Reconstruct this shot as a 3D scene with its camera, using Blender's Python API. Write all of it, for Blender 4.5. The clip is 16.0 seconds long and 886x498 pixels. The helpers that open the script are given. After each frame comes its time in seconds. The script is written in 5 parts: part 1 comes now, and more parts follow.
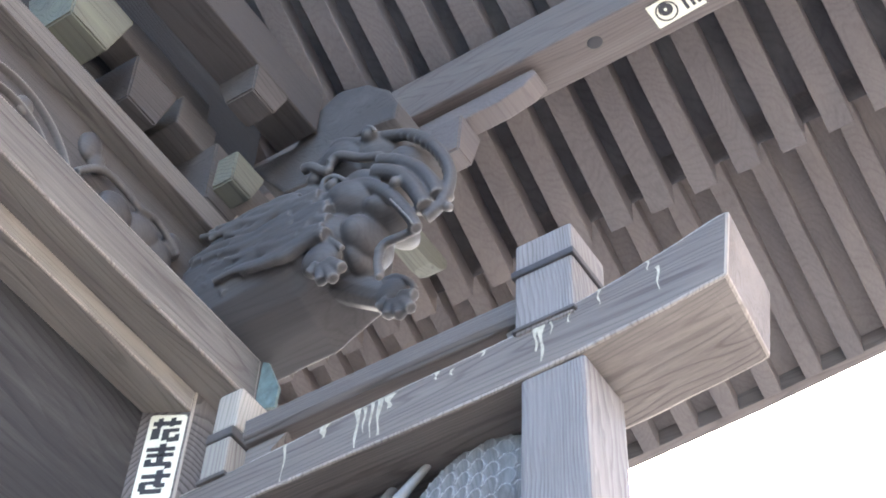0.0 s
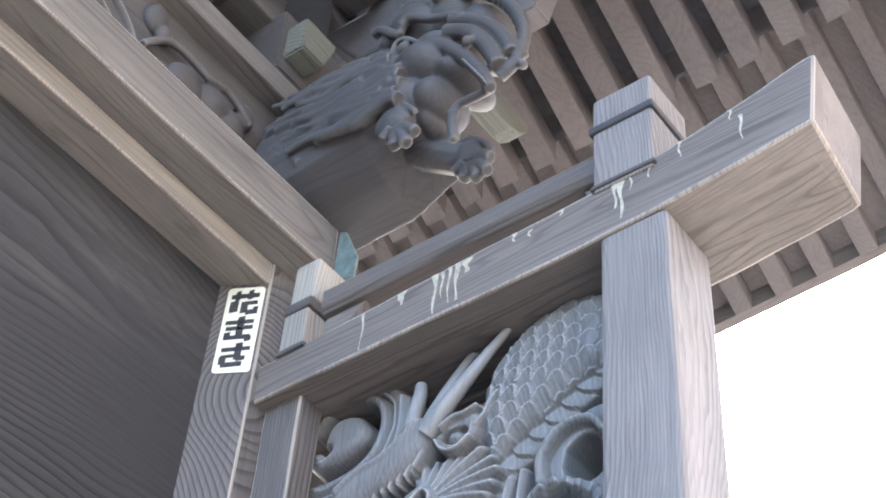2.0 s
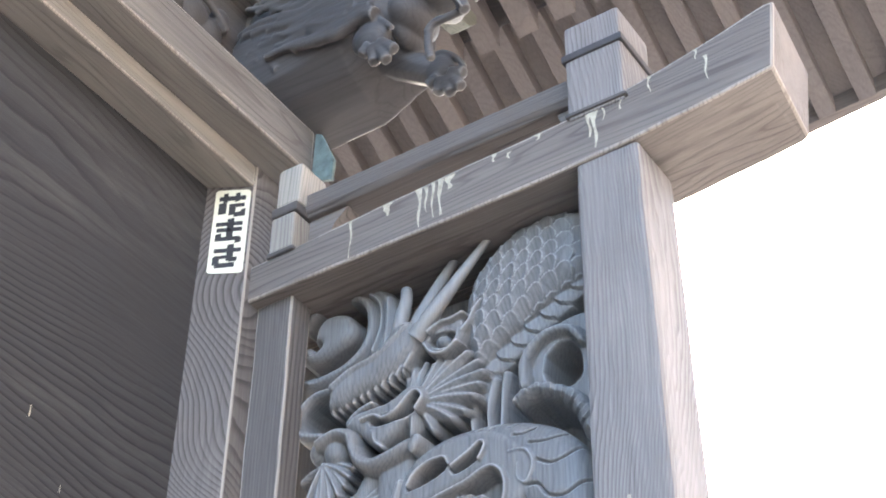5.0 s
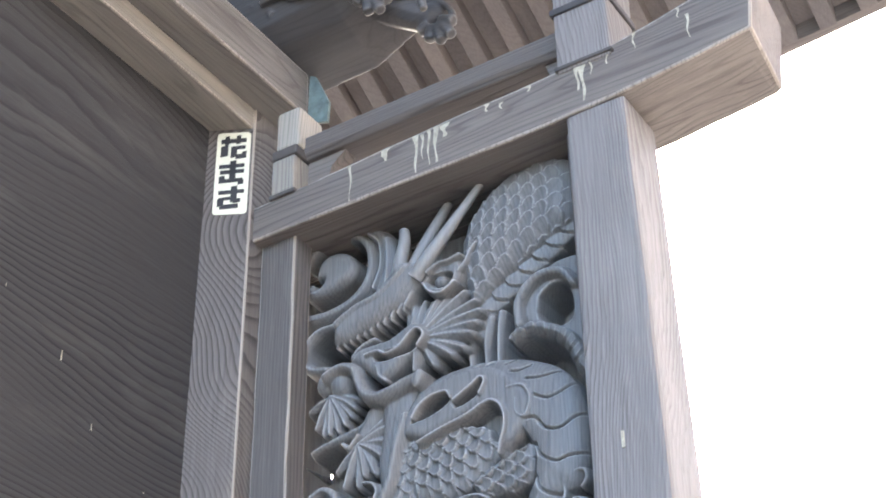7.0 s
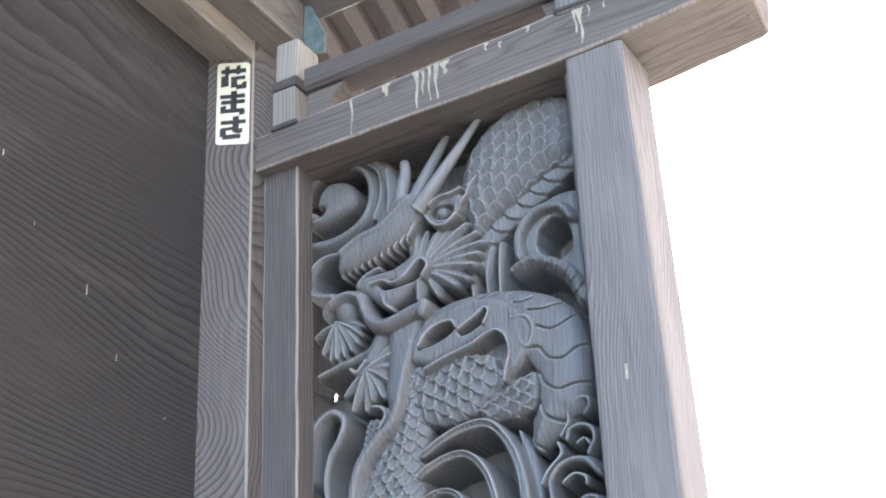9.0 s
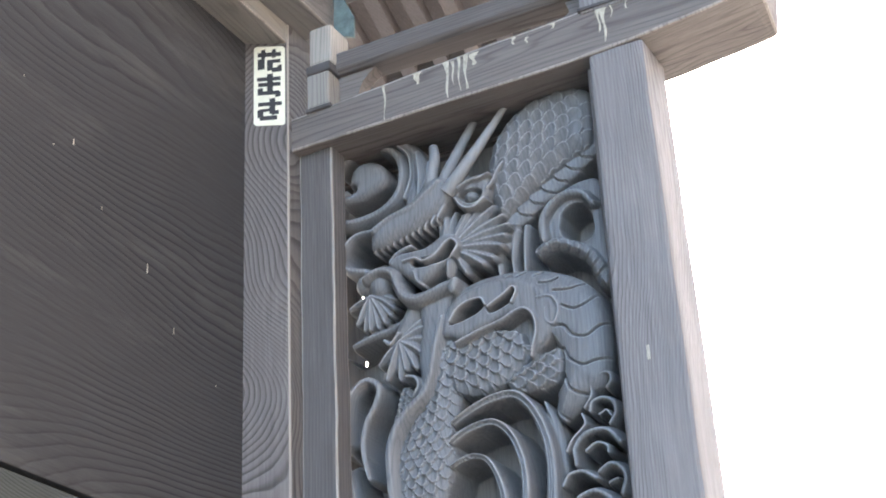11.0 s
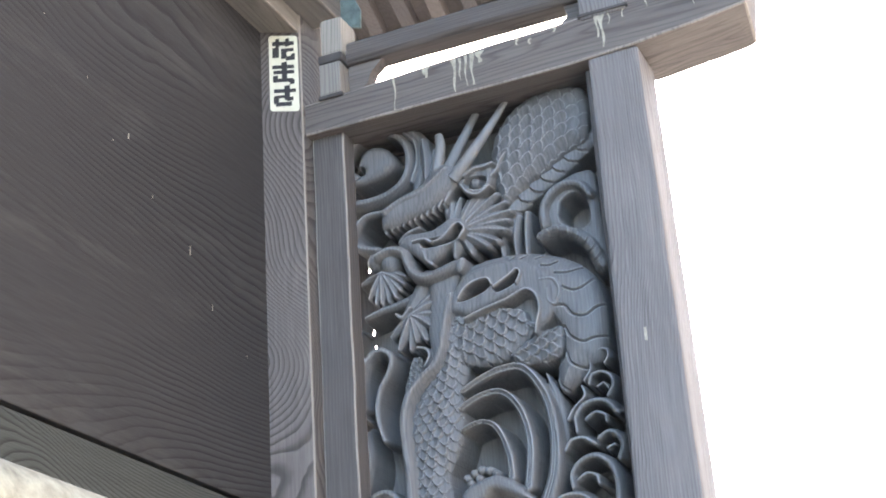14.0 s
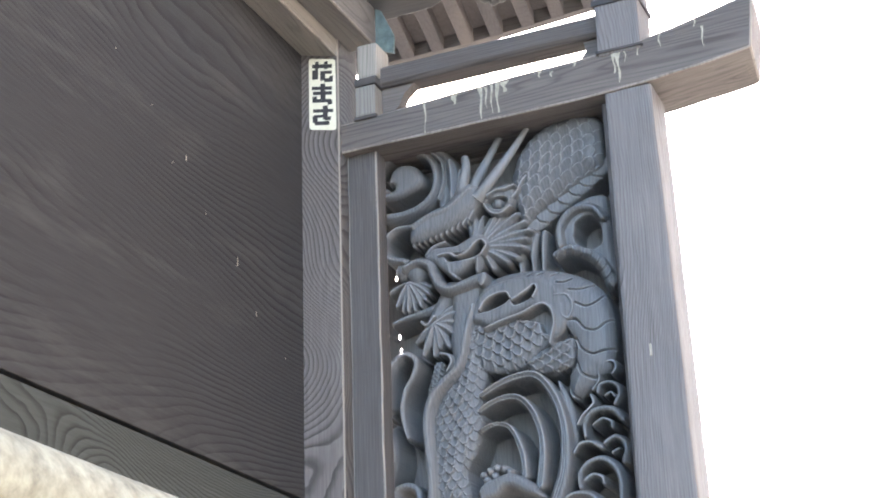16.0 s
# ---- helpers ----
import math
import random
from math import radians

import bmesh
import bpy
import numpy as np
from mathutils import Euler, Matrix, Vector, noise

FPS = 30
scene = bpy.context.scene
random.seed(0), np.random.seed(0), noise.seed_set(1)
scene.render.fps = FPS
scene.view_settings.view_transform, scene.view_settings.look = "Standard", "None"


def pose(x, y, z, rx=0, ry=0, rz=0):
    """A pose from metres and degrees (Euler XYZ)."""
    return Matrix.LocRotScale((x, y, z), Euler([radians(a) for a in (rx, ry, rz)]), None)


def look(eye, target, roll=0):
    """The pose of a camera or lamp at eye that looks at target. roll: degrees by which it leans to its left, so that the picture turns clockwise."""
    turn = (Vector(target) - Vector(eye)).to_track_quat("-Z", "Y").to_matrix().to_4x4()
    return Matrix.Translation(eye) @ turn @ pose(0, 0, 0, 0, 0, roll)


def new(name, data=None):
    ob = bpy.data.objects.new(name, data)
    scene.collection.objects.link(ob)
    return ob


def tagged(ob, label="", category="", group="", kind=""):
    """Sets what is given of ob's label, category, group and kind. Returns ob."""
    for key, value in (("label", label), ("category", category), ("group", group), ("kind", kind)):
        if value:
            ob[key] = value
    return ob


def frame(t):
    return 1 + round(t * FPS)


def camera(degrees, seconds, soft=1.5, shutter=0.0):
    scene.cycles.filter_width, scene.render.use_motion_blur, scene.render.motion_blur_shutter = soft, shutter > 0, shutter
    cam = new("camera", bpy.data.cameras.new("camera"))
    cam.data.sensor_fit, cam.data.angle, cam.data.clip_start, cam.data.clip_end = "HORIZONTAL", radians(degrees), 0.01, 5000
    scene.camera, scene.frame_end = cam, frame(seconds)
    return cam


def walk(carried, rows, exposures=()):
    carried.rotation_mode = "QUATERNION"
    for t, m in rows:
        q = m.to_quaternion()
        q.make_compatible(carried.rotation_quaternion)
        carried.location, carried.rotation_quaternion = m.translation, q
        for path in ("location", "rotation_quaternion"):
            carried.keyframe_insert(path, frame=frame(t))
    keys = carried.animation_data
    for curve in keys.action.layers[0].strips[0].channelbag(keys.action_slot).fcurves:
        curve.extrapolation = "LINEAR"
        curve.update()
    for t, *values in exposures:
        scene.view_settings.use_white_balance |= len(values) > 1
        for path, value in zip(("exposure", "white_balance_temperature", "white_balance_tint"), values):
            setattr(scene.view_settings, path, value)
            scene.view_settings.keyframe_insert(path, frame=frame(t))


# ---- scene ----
cam = camera(31.0, 16.0, soft=1.9)
walk(cam, [
    (0, look((1.2479, -1.1446, 1.5523), (0.4953, -0.1076, 3.0879), 3.606)),
    (0.5, look((1.2551, -1.1465, 1.5541), (0.5022, -0.0746, 3.0654), 4.217)),
    (1, look((1.2576, -1.1340, 1.5634), (0.4752, -0.0367, 3.0411), 4.855)),
    (1.5, look((1.2504, -1.1046, 1.5781), (0.3893, -0.0281, 3.0271), 4.993)),
    (2, look((1.2362, -1.0839, 1.5821), (0.3251, -0.0215, 3.0108), 5.098)),
    (2.5, look((1.2388, -1.0902, 1.5811), (0.3138, -0.0076, 2.9854), 4.523)),
    (3, look((1.2651, -1.1383, 1.5770), (0.3432, -0.0129, 2.9494), 3.416)),
    (3.5, look((1.2508, -1.1821, 1.5729), (0.3439, -0.0033, 2.9100), 1.875)),
    (3.7, look((1.2447, -1.2018, 1.5771), (0.3428, -0.0005, 2.8974), 1.593)),
    (5.8, look((1.2700, -1.4642, 1.5522), (0.4063, -0.1108, 2.7450), -0.023)),
    (6, look((1.2732, -1.4826, 1.5536), (0.4088, -0.1133, 2.7274), -0.262)),
    (6.5, look((1.2803, -1.5039, 1.5485), (0.4108, -0.1145, 2.6946), -0.698)),
    (7, look((1.2871, -1.5488, 1.5485), (0.4250, -0.1368, 2.6724), -1.326)),
    (7.5, look((1.3038, -1.5833, 1.5387), (0.4453, -0.1516, 2.6400), -1.891)),
    (8, look((1.2986, -1.6262, 1.5542), (0.4362, -0.1645, 2.6123), -2.036)),
    (8.5, look((1.2679, -1.6755, 1.5746), (0.4204, -0.1703, 2.5827), -2.612)),
    (8.7, look((1.2620, -1.6955, 1.5707), (0.4259, -0.1773, 2.5686), -2.816)),
    (11, look((1.2436, -1.9629, 1.5673), (0.4527, -0.3593, 2.4634), -3.140)),
    (11.5, look((1.2413, -2.0130, 1.5636), (0.4434, -0.4041, 2.4437), -3.662)),
    (12, look((1.2606, -2.0662, 1.5557), (0.4674, -0.4462, 2.4197), -3.561)),
    (12.5, look((1.2581, -2.1130, 1.5488), (0.4734, -0.4802, 2.3963), -3.566)),
    (13, look((1.2316, -2.1521, 1.5730), (0.4581, -0.5006, 2.3942), -3.550)),
    (13.5, look((1.1951, -2.2281, 1.5741), (0.4726, -0.5461, 2.3797), -4.097)),
    (14, look((1.1744, -2.2925, 1.5714), (0.4907, -0.5890, 2.3655), -4.146)),
    (14.5, look((1.1999, -2.3535, 1.5718), (0.5163, -0.6488, 2.3633), -3.488)),
    (15, look((1.2173, -2.4322, 1.5626), (0.5327, -0.7303, 2.3594), -2.779)),
    (15.5, look((1.2268, -2.5021, 1.5696), (0.5423, -0.7916, 2.3479), -2.565)),
    (16, look((1.2309, -2.5485, 1.5554), (0.5418, -0.8306, 2.3130), -2.529)),
], exposures=[(0, 4.25, 6050, 13), (3.5, 4.30, 6400, 13), (8, 4.10, 6550, 13), (11.5, 4.00, 6550, 12), (16, 3.92, 6600, 12)])

# ---- light ----
SUN_DIR = Vector((-0.50, 0.70, 0.78)).normalized()
world = bpy.data.worlds.new("sky")
scene.world = world
world.use_nodes = True
wn = world.node_tree.nodes
sky = wn.new("ShaderNodeTexSky")
sky.sky_type = "NISHITA"
sky.sun_disc = False
sky.sun_elevation = math.asin(SUN_DIR.z)
sky.sun_rotation = math.atan2(SUN_DIR.x, SUN_DIR.y)
sky.air_density, sky.dust_density, sky.ozone_density = 1.0, 3.2, 0.6
wn["Background"].inputs["Strength"].default_value = 0.15
world.node_tree.links.new(sky.outputs[0], wn["Background"].inputs["Color"])
sun = new("sun", bpy.data.lights.new("sun", "SUN"))
sun.data.energy, sun.data.angle, sun.data.color = 0.7, radians(4), (1.0, 0.95, 0.88)
sun.matrix_world = look(SUN_DIR * 20, (0, 0, 0))


# ---- materials ----
def shader(name, rough=0.8, metal=0.0):
    m = bpy.data.materials.new(name)
    m.use_nodes = True
    t = m.node_tree
    b = t.nodes["Principled BSDF"]
    b.inputs["Roughness"].default_value = rough
    b.inputs["Metallic"].default_value = metal
    return m, t, b


def link(t, a, b):
    t.links.new(a, b)


def node(t, kind, **values):
    n = t.nodes.new(kind)
    for key, value in values.items():
        n.inputs[key.replace("_", " ")].default_value = value
    return n


def ramp(t, src, stops):
    n = t.nodes.new("ShaderNodeValToRGB")
    n.color_ramp.elements.remove(n.color_ramp.elements[1])
    n.color_ramp.elements[0].position, n.color_ramp.elements[0].color = stops[0][0], (*stops[0][1], 1)
    for p, c in stops[1:]:
        n.color_ramp.elements.new(p).color = (*c, 1)
    link(t, src, n.inputs["Fac"])
    return n.outputs["Color"]


def mixed(t, kind, fac, a, b):
    n = t.nodes.new("ShaderNodeMix")
    n.data_type, n.blend_type = "RGBA", kind
    for socket, v in ((n.inputs[0], fac), (n.inputs[6], a), (n.inputs[7], b)):
        if isinstance(v, (int, float)):
            socket.default_value = v
        elif isinstance(v, tuple):
            socket.default_value = (*v, 1)
        else:
            link(t, v, socket)
    return n.outputs[2]


def weathered(name, axis, light, dark, rings=42.0, wobble=0.07, relief=0.2, grain=0.4, stain=(0.55, 0.54, 0.5), stain_amount=0.25, rough=0.82, rubbed_lit=None):
    """Old bare timber: growth rings round a pith that lies off the piece, along the given axis, with streaks and stains."""
    m, t, b = shader(name, rough)
    co = t.nodes.new("ShaderNodeTexCoord")
    info = t.nodes.new("ShaderNodeObjectInfo")
    far = node(t, "ShaderNodeVectorMath")
    far.operation = "SCALE"
    far.inputs[0].default_value = (3.1, 4.7, 2.3)
    link(t, info.outputs["Random"], far.inputs["Scale"])
    here = node(t, "ShaderNodeVectorMath")
    link(t, co.outputs["Object"], here.inputs[0])
    link(t, far.outputs[0], here.inputs[1])
    turn = node(t, "ShaderNodeMapping")
    turn.inputs["Rotation"].default_value = {"x": (0, radians(90), 0), "y": (radians(90), 0, 0), "z": (0, 0, 0)}[axis]
    link(t, here.outputs[0], turn.inputs["Vector"])
    squash = node(t, "ShaderNodeMapping")
    squash.inputs["Scale"].default_value = (1, 1, 0.08)
    link(t, turn.outputs[0], squash.inputs["Vector"])
    drift = node(t, "ShaderNodeTexNoise", Scale=5.0, Detail=3.0, Roughness=0.55)
    link(t, squash.outputs[0], drift.inputs["Vector"])
    moved = node(t, "ShaderNodeVectorMath")
    moved.operation = "MULTIPLY_ADD"
    link(t, drift.outputs["Color"], moved.inputs[0])
    moved.inputs[1].default_value = (wobble * 4, wobble * 4, 0)
    link(t, squash.outputs[0], moved.inputs[2])
    wave = node(t, "ShaderNodeTexWave", Scale=rings, Distortion=1.6, Detail=2.0, Detail_Scale=2.0)
    wave.wave_type, wave.rings_direction = "RINGS", "Z"
    link(t, moved.outputs[0], wave.inputs["Vector"])
    thin = node(t, "ShaderNodeMapping")
    thin.inputs["Scale"].default_value = (1, 1, 0.03)
    link(t, turn.outputs[0], thin.inputs["Vector"])
    streak = node(t, "ShaderNodeTexNoise", Scale=260.0, Detail=4.0, Roughness=0.65)
    link(t, thin.outputs[0], streak.inputs["Vector"])
    blot = node(t, "ShaderNodeTexNoise", Scale=7.0, Detail=5.0, Roughness=0.62)
    link(t, squash.outputs[0], blot.inputs["Vector"])
    ring = ramp(t, wave.outputs["Fac"], [(0.0, dark), (0.12, tuple(0.4 * a + 0.6 * c for a, c in zip(dark, light))), (0.6, light), (1.0, light)])
    fine = ramp(t, streak.outputs["Fac"], [(0.3, (0.62, 0.62, 0.62)), (0.7, (1.25, 1.25, 1.25))])
    colour = mixed(t, "MULTIPLY", grain, ring, fine)
    worn = ramp(t, blot.outputs["Fac"], [(0.48, (0, 0, 0)), (0.72, (1, 1, 1))])
    amount = node(t, "ShaderNodeMath")
    amount.operation = "MULTIPLY"
    amount.inputs[1].default_value = stain_amount
    link(t, worn, amount.inputs[0])
    colour = mixed(t, "MIX", amount.outputs[0], colour, stain)
    shade = ramp(t, info.outputs["Random"], [(0.0, (0.86, 0.86, 0.86)), (1.0, (1.1, 1.08, 1.05))])
    colour = mixed(t, "MULTIPLY", 1.0, colour, shade)
    # Crests painted paler: rubbing, plus highlights put into the colour.
    if rubbed_lit:
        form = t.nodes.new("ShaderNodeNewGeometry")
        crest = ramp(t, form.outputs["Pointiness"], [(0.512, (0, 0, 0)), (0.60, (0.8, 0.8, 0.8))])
        colour = mixed(t, "MIX", crest, colour, rubbed_lit)
    link(t, colour, b.inputs["Base Color"])
    height = node(t, "ShaderNodeMath")
    height.operation = "MULTIPLY_ADD"
    link(t, streak.outputs["Fac"], height.inputs[0])
    height.inputs[1].default_value = 0.5
    groove = ramp(t, wave.outputs["Fac"], [(0.0, (0, 0, 0)), (0.22, (1, 1, 1))])
    link(t, groove, height.inputs[2])
    bump = node(t, "ShaderNodeBump", Strength=relief, Distance=0.004)
    link(t, height.outputs[0], bump.inputs["Height"])
    link(t, bump.outputs[0], b.inputs["Normal"])
    return m


def plank(name, axis, light, dark, spacing=0.011, swing=0.16, freq=2.6, stretch=0.3, relief=0.5, pale=(0.2, 0.19, 0.18), pale_amount=0.3, rough=0.75, seed=0.0, quiet=0.40):
    """A flat-sawn face of old timber: growth lines that wander, loop and ripple along the given axis, weathered into relief."""
    m, t, b = shader(name, rough)
    b.inputs["Specular IOR Level"].default_value = 0.3
    co = t.nodes.new("ShaderNodeTexCoord")
    turn = node(t, "ShaderNodeMapping")
    turn.inputs["Rotation"].default_value = {"x": (0, radians(90), 0), "y": (radians(90), 0, 0), "z": (0, 0, 0)}[axis]
    turn.inputs["Location"].default_value = (seed, seed * 0.7, seed * 1.3)
    link(t, co.outputs["Object"], turn.inputs["Vector"])
    squash = node(t, "ShaderNodeMapping")
    squash.inputs["Scale"].default_value = (1, 1, stretch)
    link(t, turn.outputs[0], squash.inputs["Vector"])
    drift = node(t, "ShaderNodeTexNoise", Scale=freq, Detail=1.0, Roughness=0.4)
    ripple = node(t, "ShaderNodeTexNoise", Scale=freq * 9, Detail=2.0, Roughness=0.5)
    link(t, squash.outputs[0], drift.inputs["Vector"])
    link(t, squash.outputs[0], ripple.inputs["Vector"])
    parts = node(t, "ShaderNodeSeparateXYZ")
    link(t, turn.outputs[0], parts.inputs[0])

    def sum_of(x, k, y):
        n = node(t, "ShaderNodeMath")
        n.operation = "MULTIPLY_ADD"
        link(t, x, n.inputs[0])
        n.inputs[1].default_value = k
        if y is not None:
            link(t, y, n.inputs[2])
        return n.outputs[0]

    across = sum_of(parts.outputs["Y"], 0.8, parts.outputs["X"])
    across = sum_of(drift.outputs["Fac"], swing, across)
    across = sum_of(ripple.outputs["Fac"], 0.015, across)
    place = node(t, "ShaderNodeCombineXYZ")
    link(t, across, place.inputs["X"])
    wave = node(t, "ShaderNodeTexWave", Scale=0.314 / spacing, Distortion=0.12, Detail=2.0, Detail_Scale=0.6)
    wave.wave_type, wave.bands_direction, wave.wave_profile = "BANDS", "X", "SAW"
    link(t, place.outputs[0], wave.inputs["Vector"])
    thin = node(t, "ShaderNodeMapping")
    thin.inputs["Scale"].default_value = (1, 1, 0.03)
    link(t, turn.outputs[0], thin.inputs["Vector"])
    streak = node(t, "ShaderNodeTexNoise", Scale=300.0, Detail=4.0, Roughness=0.65)
    link(t, thin.outputs[0], streak.inputs["Vector"])
    blot = node(t, "ShaderNodeTexNoise", Scale=6.0, Detail=7.0, Roughness=0.7)
    smear = node(t, "ShaderNodeMapping")
    smear.inputs["Scale"].default_value = (1, 1, 0.16)
    link(t, turn.outputs[0], smear.inputs["Vector"])
    link(t, smear.outputs[0], blot.inputs["Vector"])
    ring = ramp(t, wave.outputs["Fac"], [(0.0, light), (0.5, tuple(0.75 * p + 0.25 * q for p, q in zip(light, dark))), (0.84, dark), (0.94, dark), (1.0, light)])
    hush = node(t, "ShaderNodeTexNoise", Scale=freq * 1.7, Detail=3.0, Roughness=0.6)
    link(t, squash.outputs[0], hush.inputs["Vector"])
    calm = ramp(t, hush.outputs["Fac"], [(quiet, (0.08, 0.08, 0.08)), (quiet + 0.18, (1, 1, 1))])
    mean = tuple(0.7 * p + 0.3 * q for p, q in zip(light, dark))
    colour = mixed(t, "MIX", calm, mean, ring)
    fine = ramp(t, streak.outputs["Fac"], [(0.3, (0.66, 0.66, 0.66)), (0.7, (1.25, 1.25, 1.25))])
    colour = mixed(t, "MULTIPLY", 0.6, colour, fine)
    dust = ramp(t, blot.outputs["Fac"], [(0.54, (0, 0, 0)), (0.74, (pale_amount,) * 3)])
    colour = mixed(t, "MIX", dust, colour, pale)
    link(t, colour, b.inputs["Base Color"])
    groove = ramp(t, wave.outputs["Fac"], [(0.0, (0.9, 0.9, 0.9)), (0.8, (1, 1, 1)), (0.9, (0, 0, 0)), (0.97, (0, 0, 0)), (1.0, (0.9, 0.9, 0.9))])
    raised = mixed(t, "MIX", calm, (0.9, 0.9, 0.9), groove)
    height = sum_of(streak.outputs["Fac"], 0.4, raised)
    bump = node(t, "ShaderNodeBump", Strength=relief, Distance=0.004)
    link(t, height, bump.inputs["Height"])
    link(t, bump.outputs[0], b.inputs["Normal"])
    return m


def plain(name, colour, rough=0.7, metal=0.0, vary=0.25, scale=30.0, relief=0.15):
    m, t, b = shader(name, rough, metal)
    co = t.nodes.new("ShaderNodeTexCoord")
    n1 = node(t, "ShaderNodeTexNoise", Scale=scale, Detail=5.0, Roughness=0.65)
    link(t, co.outputs["Object"], n1.inputs["Vector"])
    tone = ramp(t, n1.outputs["Fac"], [(0.3, tuple(c * (1 - vary) for c in colour)), (0.7, tuple(min(1, c * (1 + vary)) for c in colour))])
    link(t, tone, b.inputs["Base Color"])
    bump = node(t, "ShaderNodeBump", Strength=relief, Distance=0.003)
    link(t, n1.outputs["Fac"], bump.inputs["Height"])
    link(t, bump.outputs[0], b.inputs["Normal"])
    return m


WOOD_X = weathered("weathered_timber_x", "x", (0.134, 0.119, 0.110), (0.088, 0.078, 0.071), rings=40, relief=0.3, grain=0.6, stain=(0.30, 0.275, 0.245), stain_amount=0.35)
WOOD_Y = weathered("weathered_timber_y", "y", (0.138, 0.128, 0.118), (0.096, 0.088, 0.081), relief=0.3, grain=0.6, stain=(0.42, 0.39, 0.33), stain_amount=0.45)
WOOD_Z = plank("pillar_timber", "z", (0.128, 0.118, 0.112), (0.055, 0.050, 0.047), spacing=0.017, swing=1.3, freq=2.0, stretch=1.0, relief=0.3, pale=(0.27, 0.25, 0.23), pale_amount=0.4, seed=1.0, quiet=0.30)
STILE_WOOD = plank("stile_timber", "z", (0.130, 0.119, 0.113), (0.066, 0.060, 0.057), spacing=0.0055, swing=0.10, freq=3.0, stretch=0.15, relief=0.5, pale=(0.24, 0.22, 0.205), pale_amount=0.5, seed=4.0, quiet=0.3)
# Paler than the stile: haze over the post is put into its colour.
POST_WOOD = plank("haze_pale_post_timber", "z", (0.225, 0.212, 0.204), (0.120, 0.112, 0.107), spacing=0.0065, swing=0.26, freq=4.0, stretch=0.26, relief=0.4, pale=(0.34, 0.31, 0.29), pale_amount=0.5, seed=2.0)
# Bracket timber darkened: shade under the eave is put into the colour.
SHADE_DARK = weathered("shade_dark_timber", "y", (0.060, 0.057, 0.057), (0.046, 0.043, 0.043), stain_amount=0.08)
BASE_WOOD = plank("base_timber", "y", (0.060, 0.066, 0.060), (0.028, 0.031, 0.028), spacing=0.012, swing=0.9, freq=2.4, stretch=0.7, relief=0.25, pale=(0.12, 0.125, 0.11), pale_amount=0.5, seed=3.0, quiet=0.3)
BOARD = plank("wide_board", "y", (0.042, 0.042, 0.043), (0.020, 0.020, 0.021), spacing=0.0105, swing=0.60, freq=1.5, stretch=0.50, relief=0.2, pale=(0.10, 0.097, 0.09), pale_amount=0.6, quiet=0.44)
EAVE_WOOD = weathered("eave_timber", "y", (0.110, 0.099, 0.099), (0.098, 0.087, 0.087), rings=30, relief=0.05, stain=(0.22, 0.19, 0.17), stain_amount=0.3)
PURLIN_WOOD = weathered("purlin_timber", "x", (0.098, 0.084, 0.080), (0.074, 0.063, 0.060), stain_amount=0.10)
# Pale crests on both carvings hold painted highlights besides wear.
CARVED = weathered("carved_keyaki", "z", (0.136, 0.138, 0.139), (0.108, 0.110, 0.112), rings=60, relief=0.10, grain=0.45, rubbed_lit=(0.40, 0.40, 0.395), stain=(0.21, 0.212, 0.21), stain_amount=0.35, rough=0.6)
LION_WOOD = weathered("carved_dark_keyaki", "x", (0.056, 0.053, 0.053), (0.046, 0.043, 0.043), rings=40, relief=0.08, rubbed_lit=(0.24, 0.23, 0.215), stain=(0.16, 0.155, 0.145), stain_amount=0.3, rough=0.7)
# Greener and paler than the other bracket timber.
GREENISH = weathered("greenish_pale_timber", "y", (0.11, 0.114, 0.095), (0.08, 0.084, 0.07), stain=(0.3, 0.31, 0.22), stain_amount=0.35)
# Light falling on the short strut's side is put into this colour.
LIT_PALE_Z = weathered("lit_pale_strut", "z", (0.27, 0.25, 0.22), (0.17, 0.155, 0.135), rings=40, stain_amount=0.3)
PALE = plain("bleached_rail_timber", (0.30, 0.285, 0.215), 0.85, 0, 0.4, 45, 0.5)
# Bevelled edges paler than the faces, broken by dark blotches.
ARRIS = weathered("pale_arris", "z", (0.30, 0.275, 0.245), (0.20, 0.18, 0.16), rings=60, relief=0.3, stain=(0.10, 0.088, 0.08), stain_amount=0.9)
# Shade between the rafters is put into this colour.
SHADED_SHEATH = weathered("shade_dark_sheathing", "y", (0.045, 0.043, 0.048), (0.036, 0.034, 0.039), rings=20, relief=0.03, stain_amount=0.1)
IRON = plain("dark_iron", (0.055, 0.053, 0.055), 0.6, 0.3)
SEAM = plain("dark_seam_timber", (0.07, 0.065, 0.062), 0.8)
COPPER = plain("verdigris_copper", (0.095, 0.130, 0.122), 0.8, 0.0, 0.4, 60)
PAPER = plain("yellowed_paper", (0.62, 0.62, 0.50), 0.8, 0, 0.08, 40, 0.05)
INK = plain("black_ink", (0.025, 0.025, 0.028), 0.7, 0, 0.2)
LIME = plain("dried_pale_drip", (0.40, 0.37, 0.29), 0.9, 0, 0.35, 90)
GROUND = plain("pale_gravel", (0.20, 0.195, 0.18), 0.95, 0, 0.3, 24, 0.6)
# For the added unseen wall; its warmth tints the bounced light.
BLOCKER = plain("blocker_plain", (0.27, 0.235, 0.20), 0.9, 0, 0.15, 8)


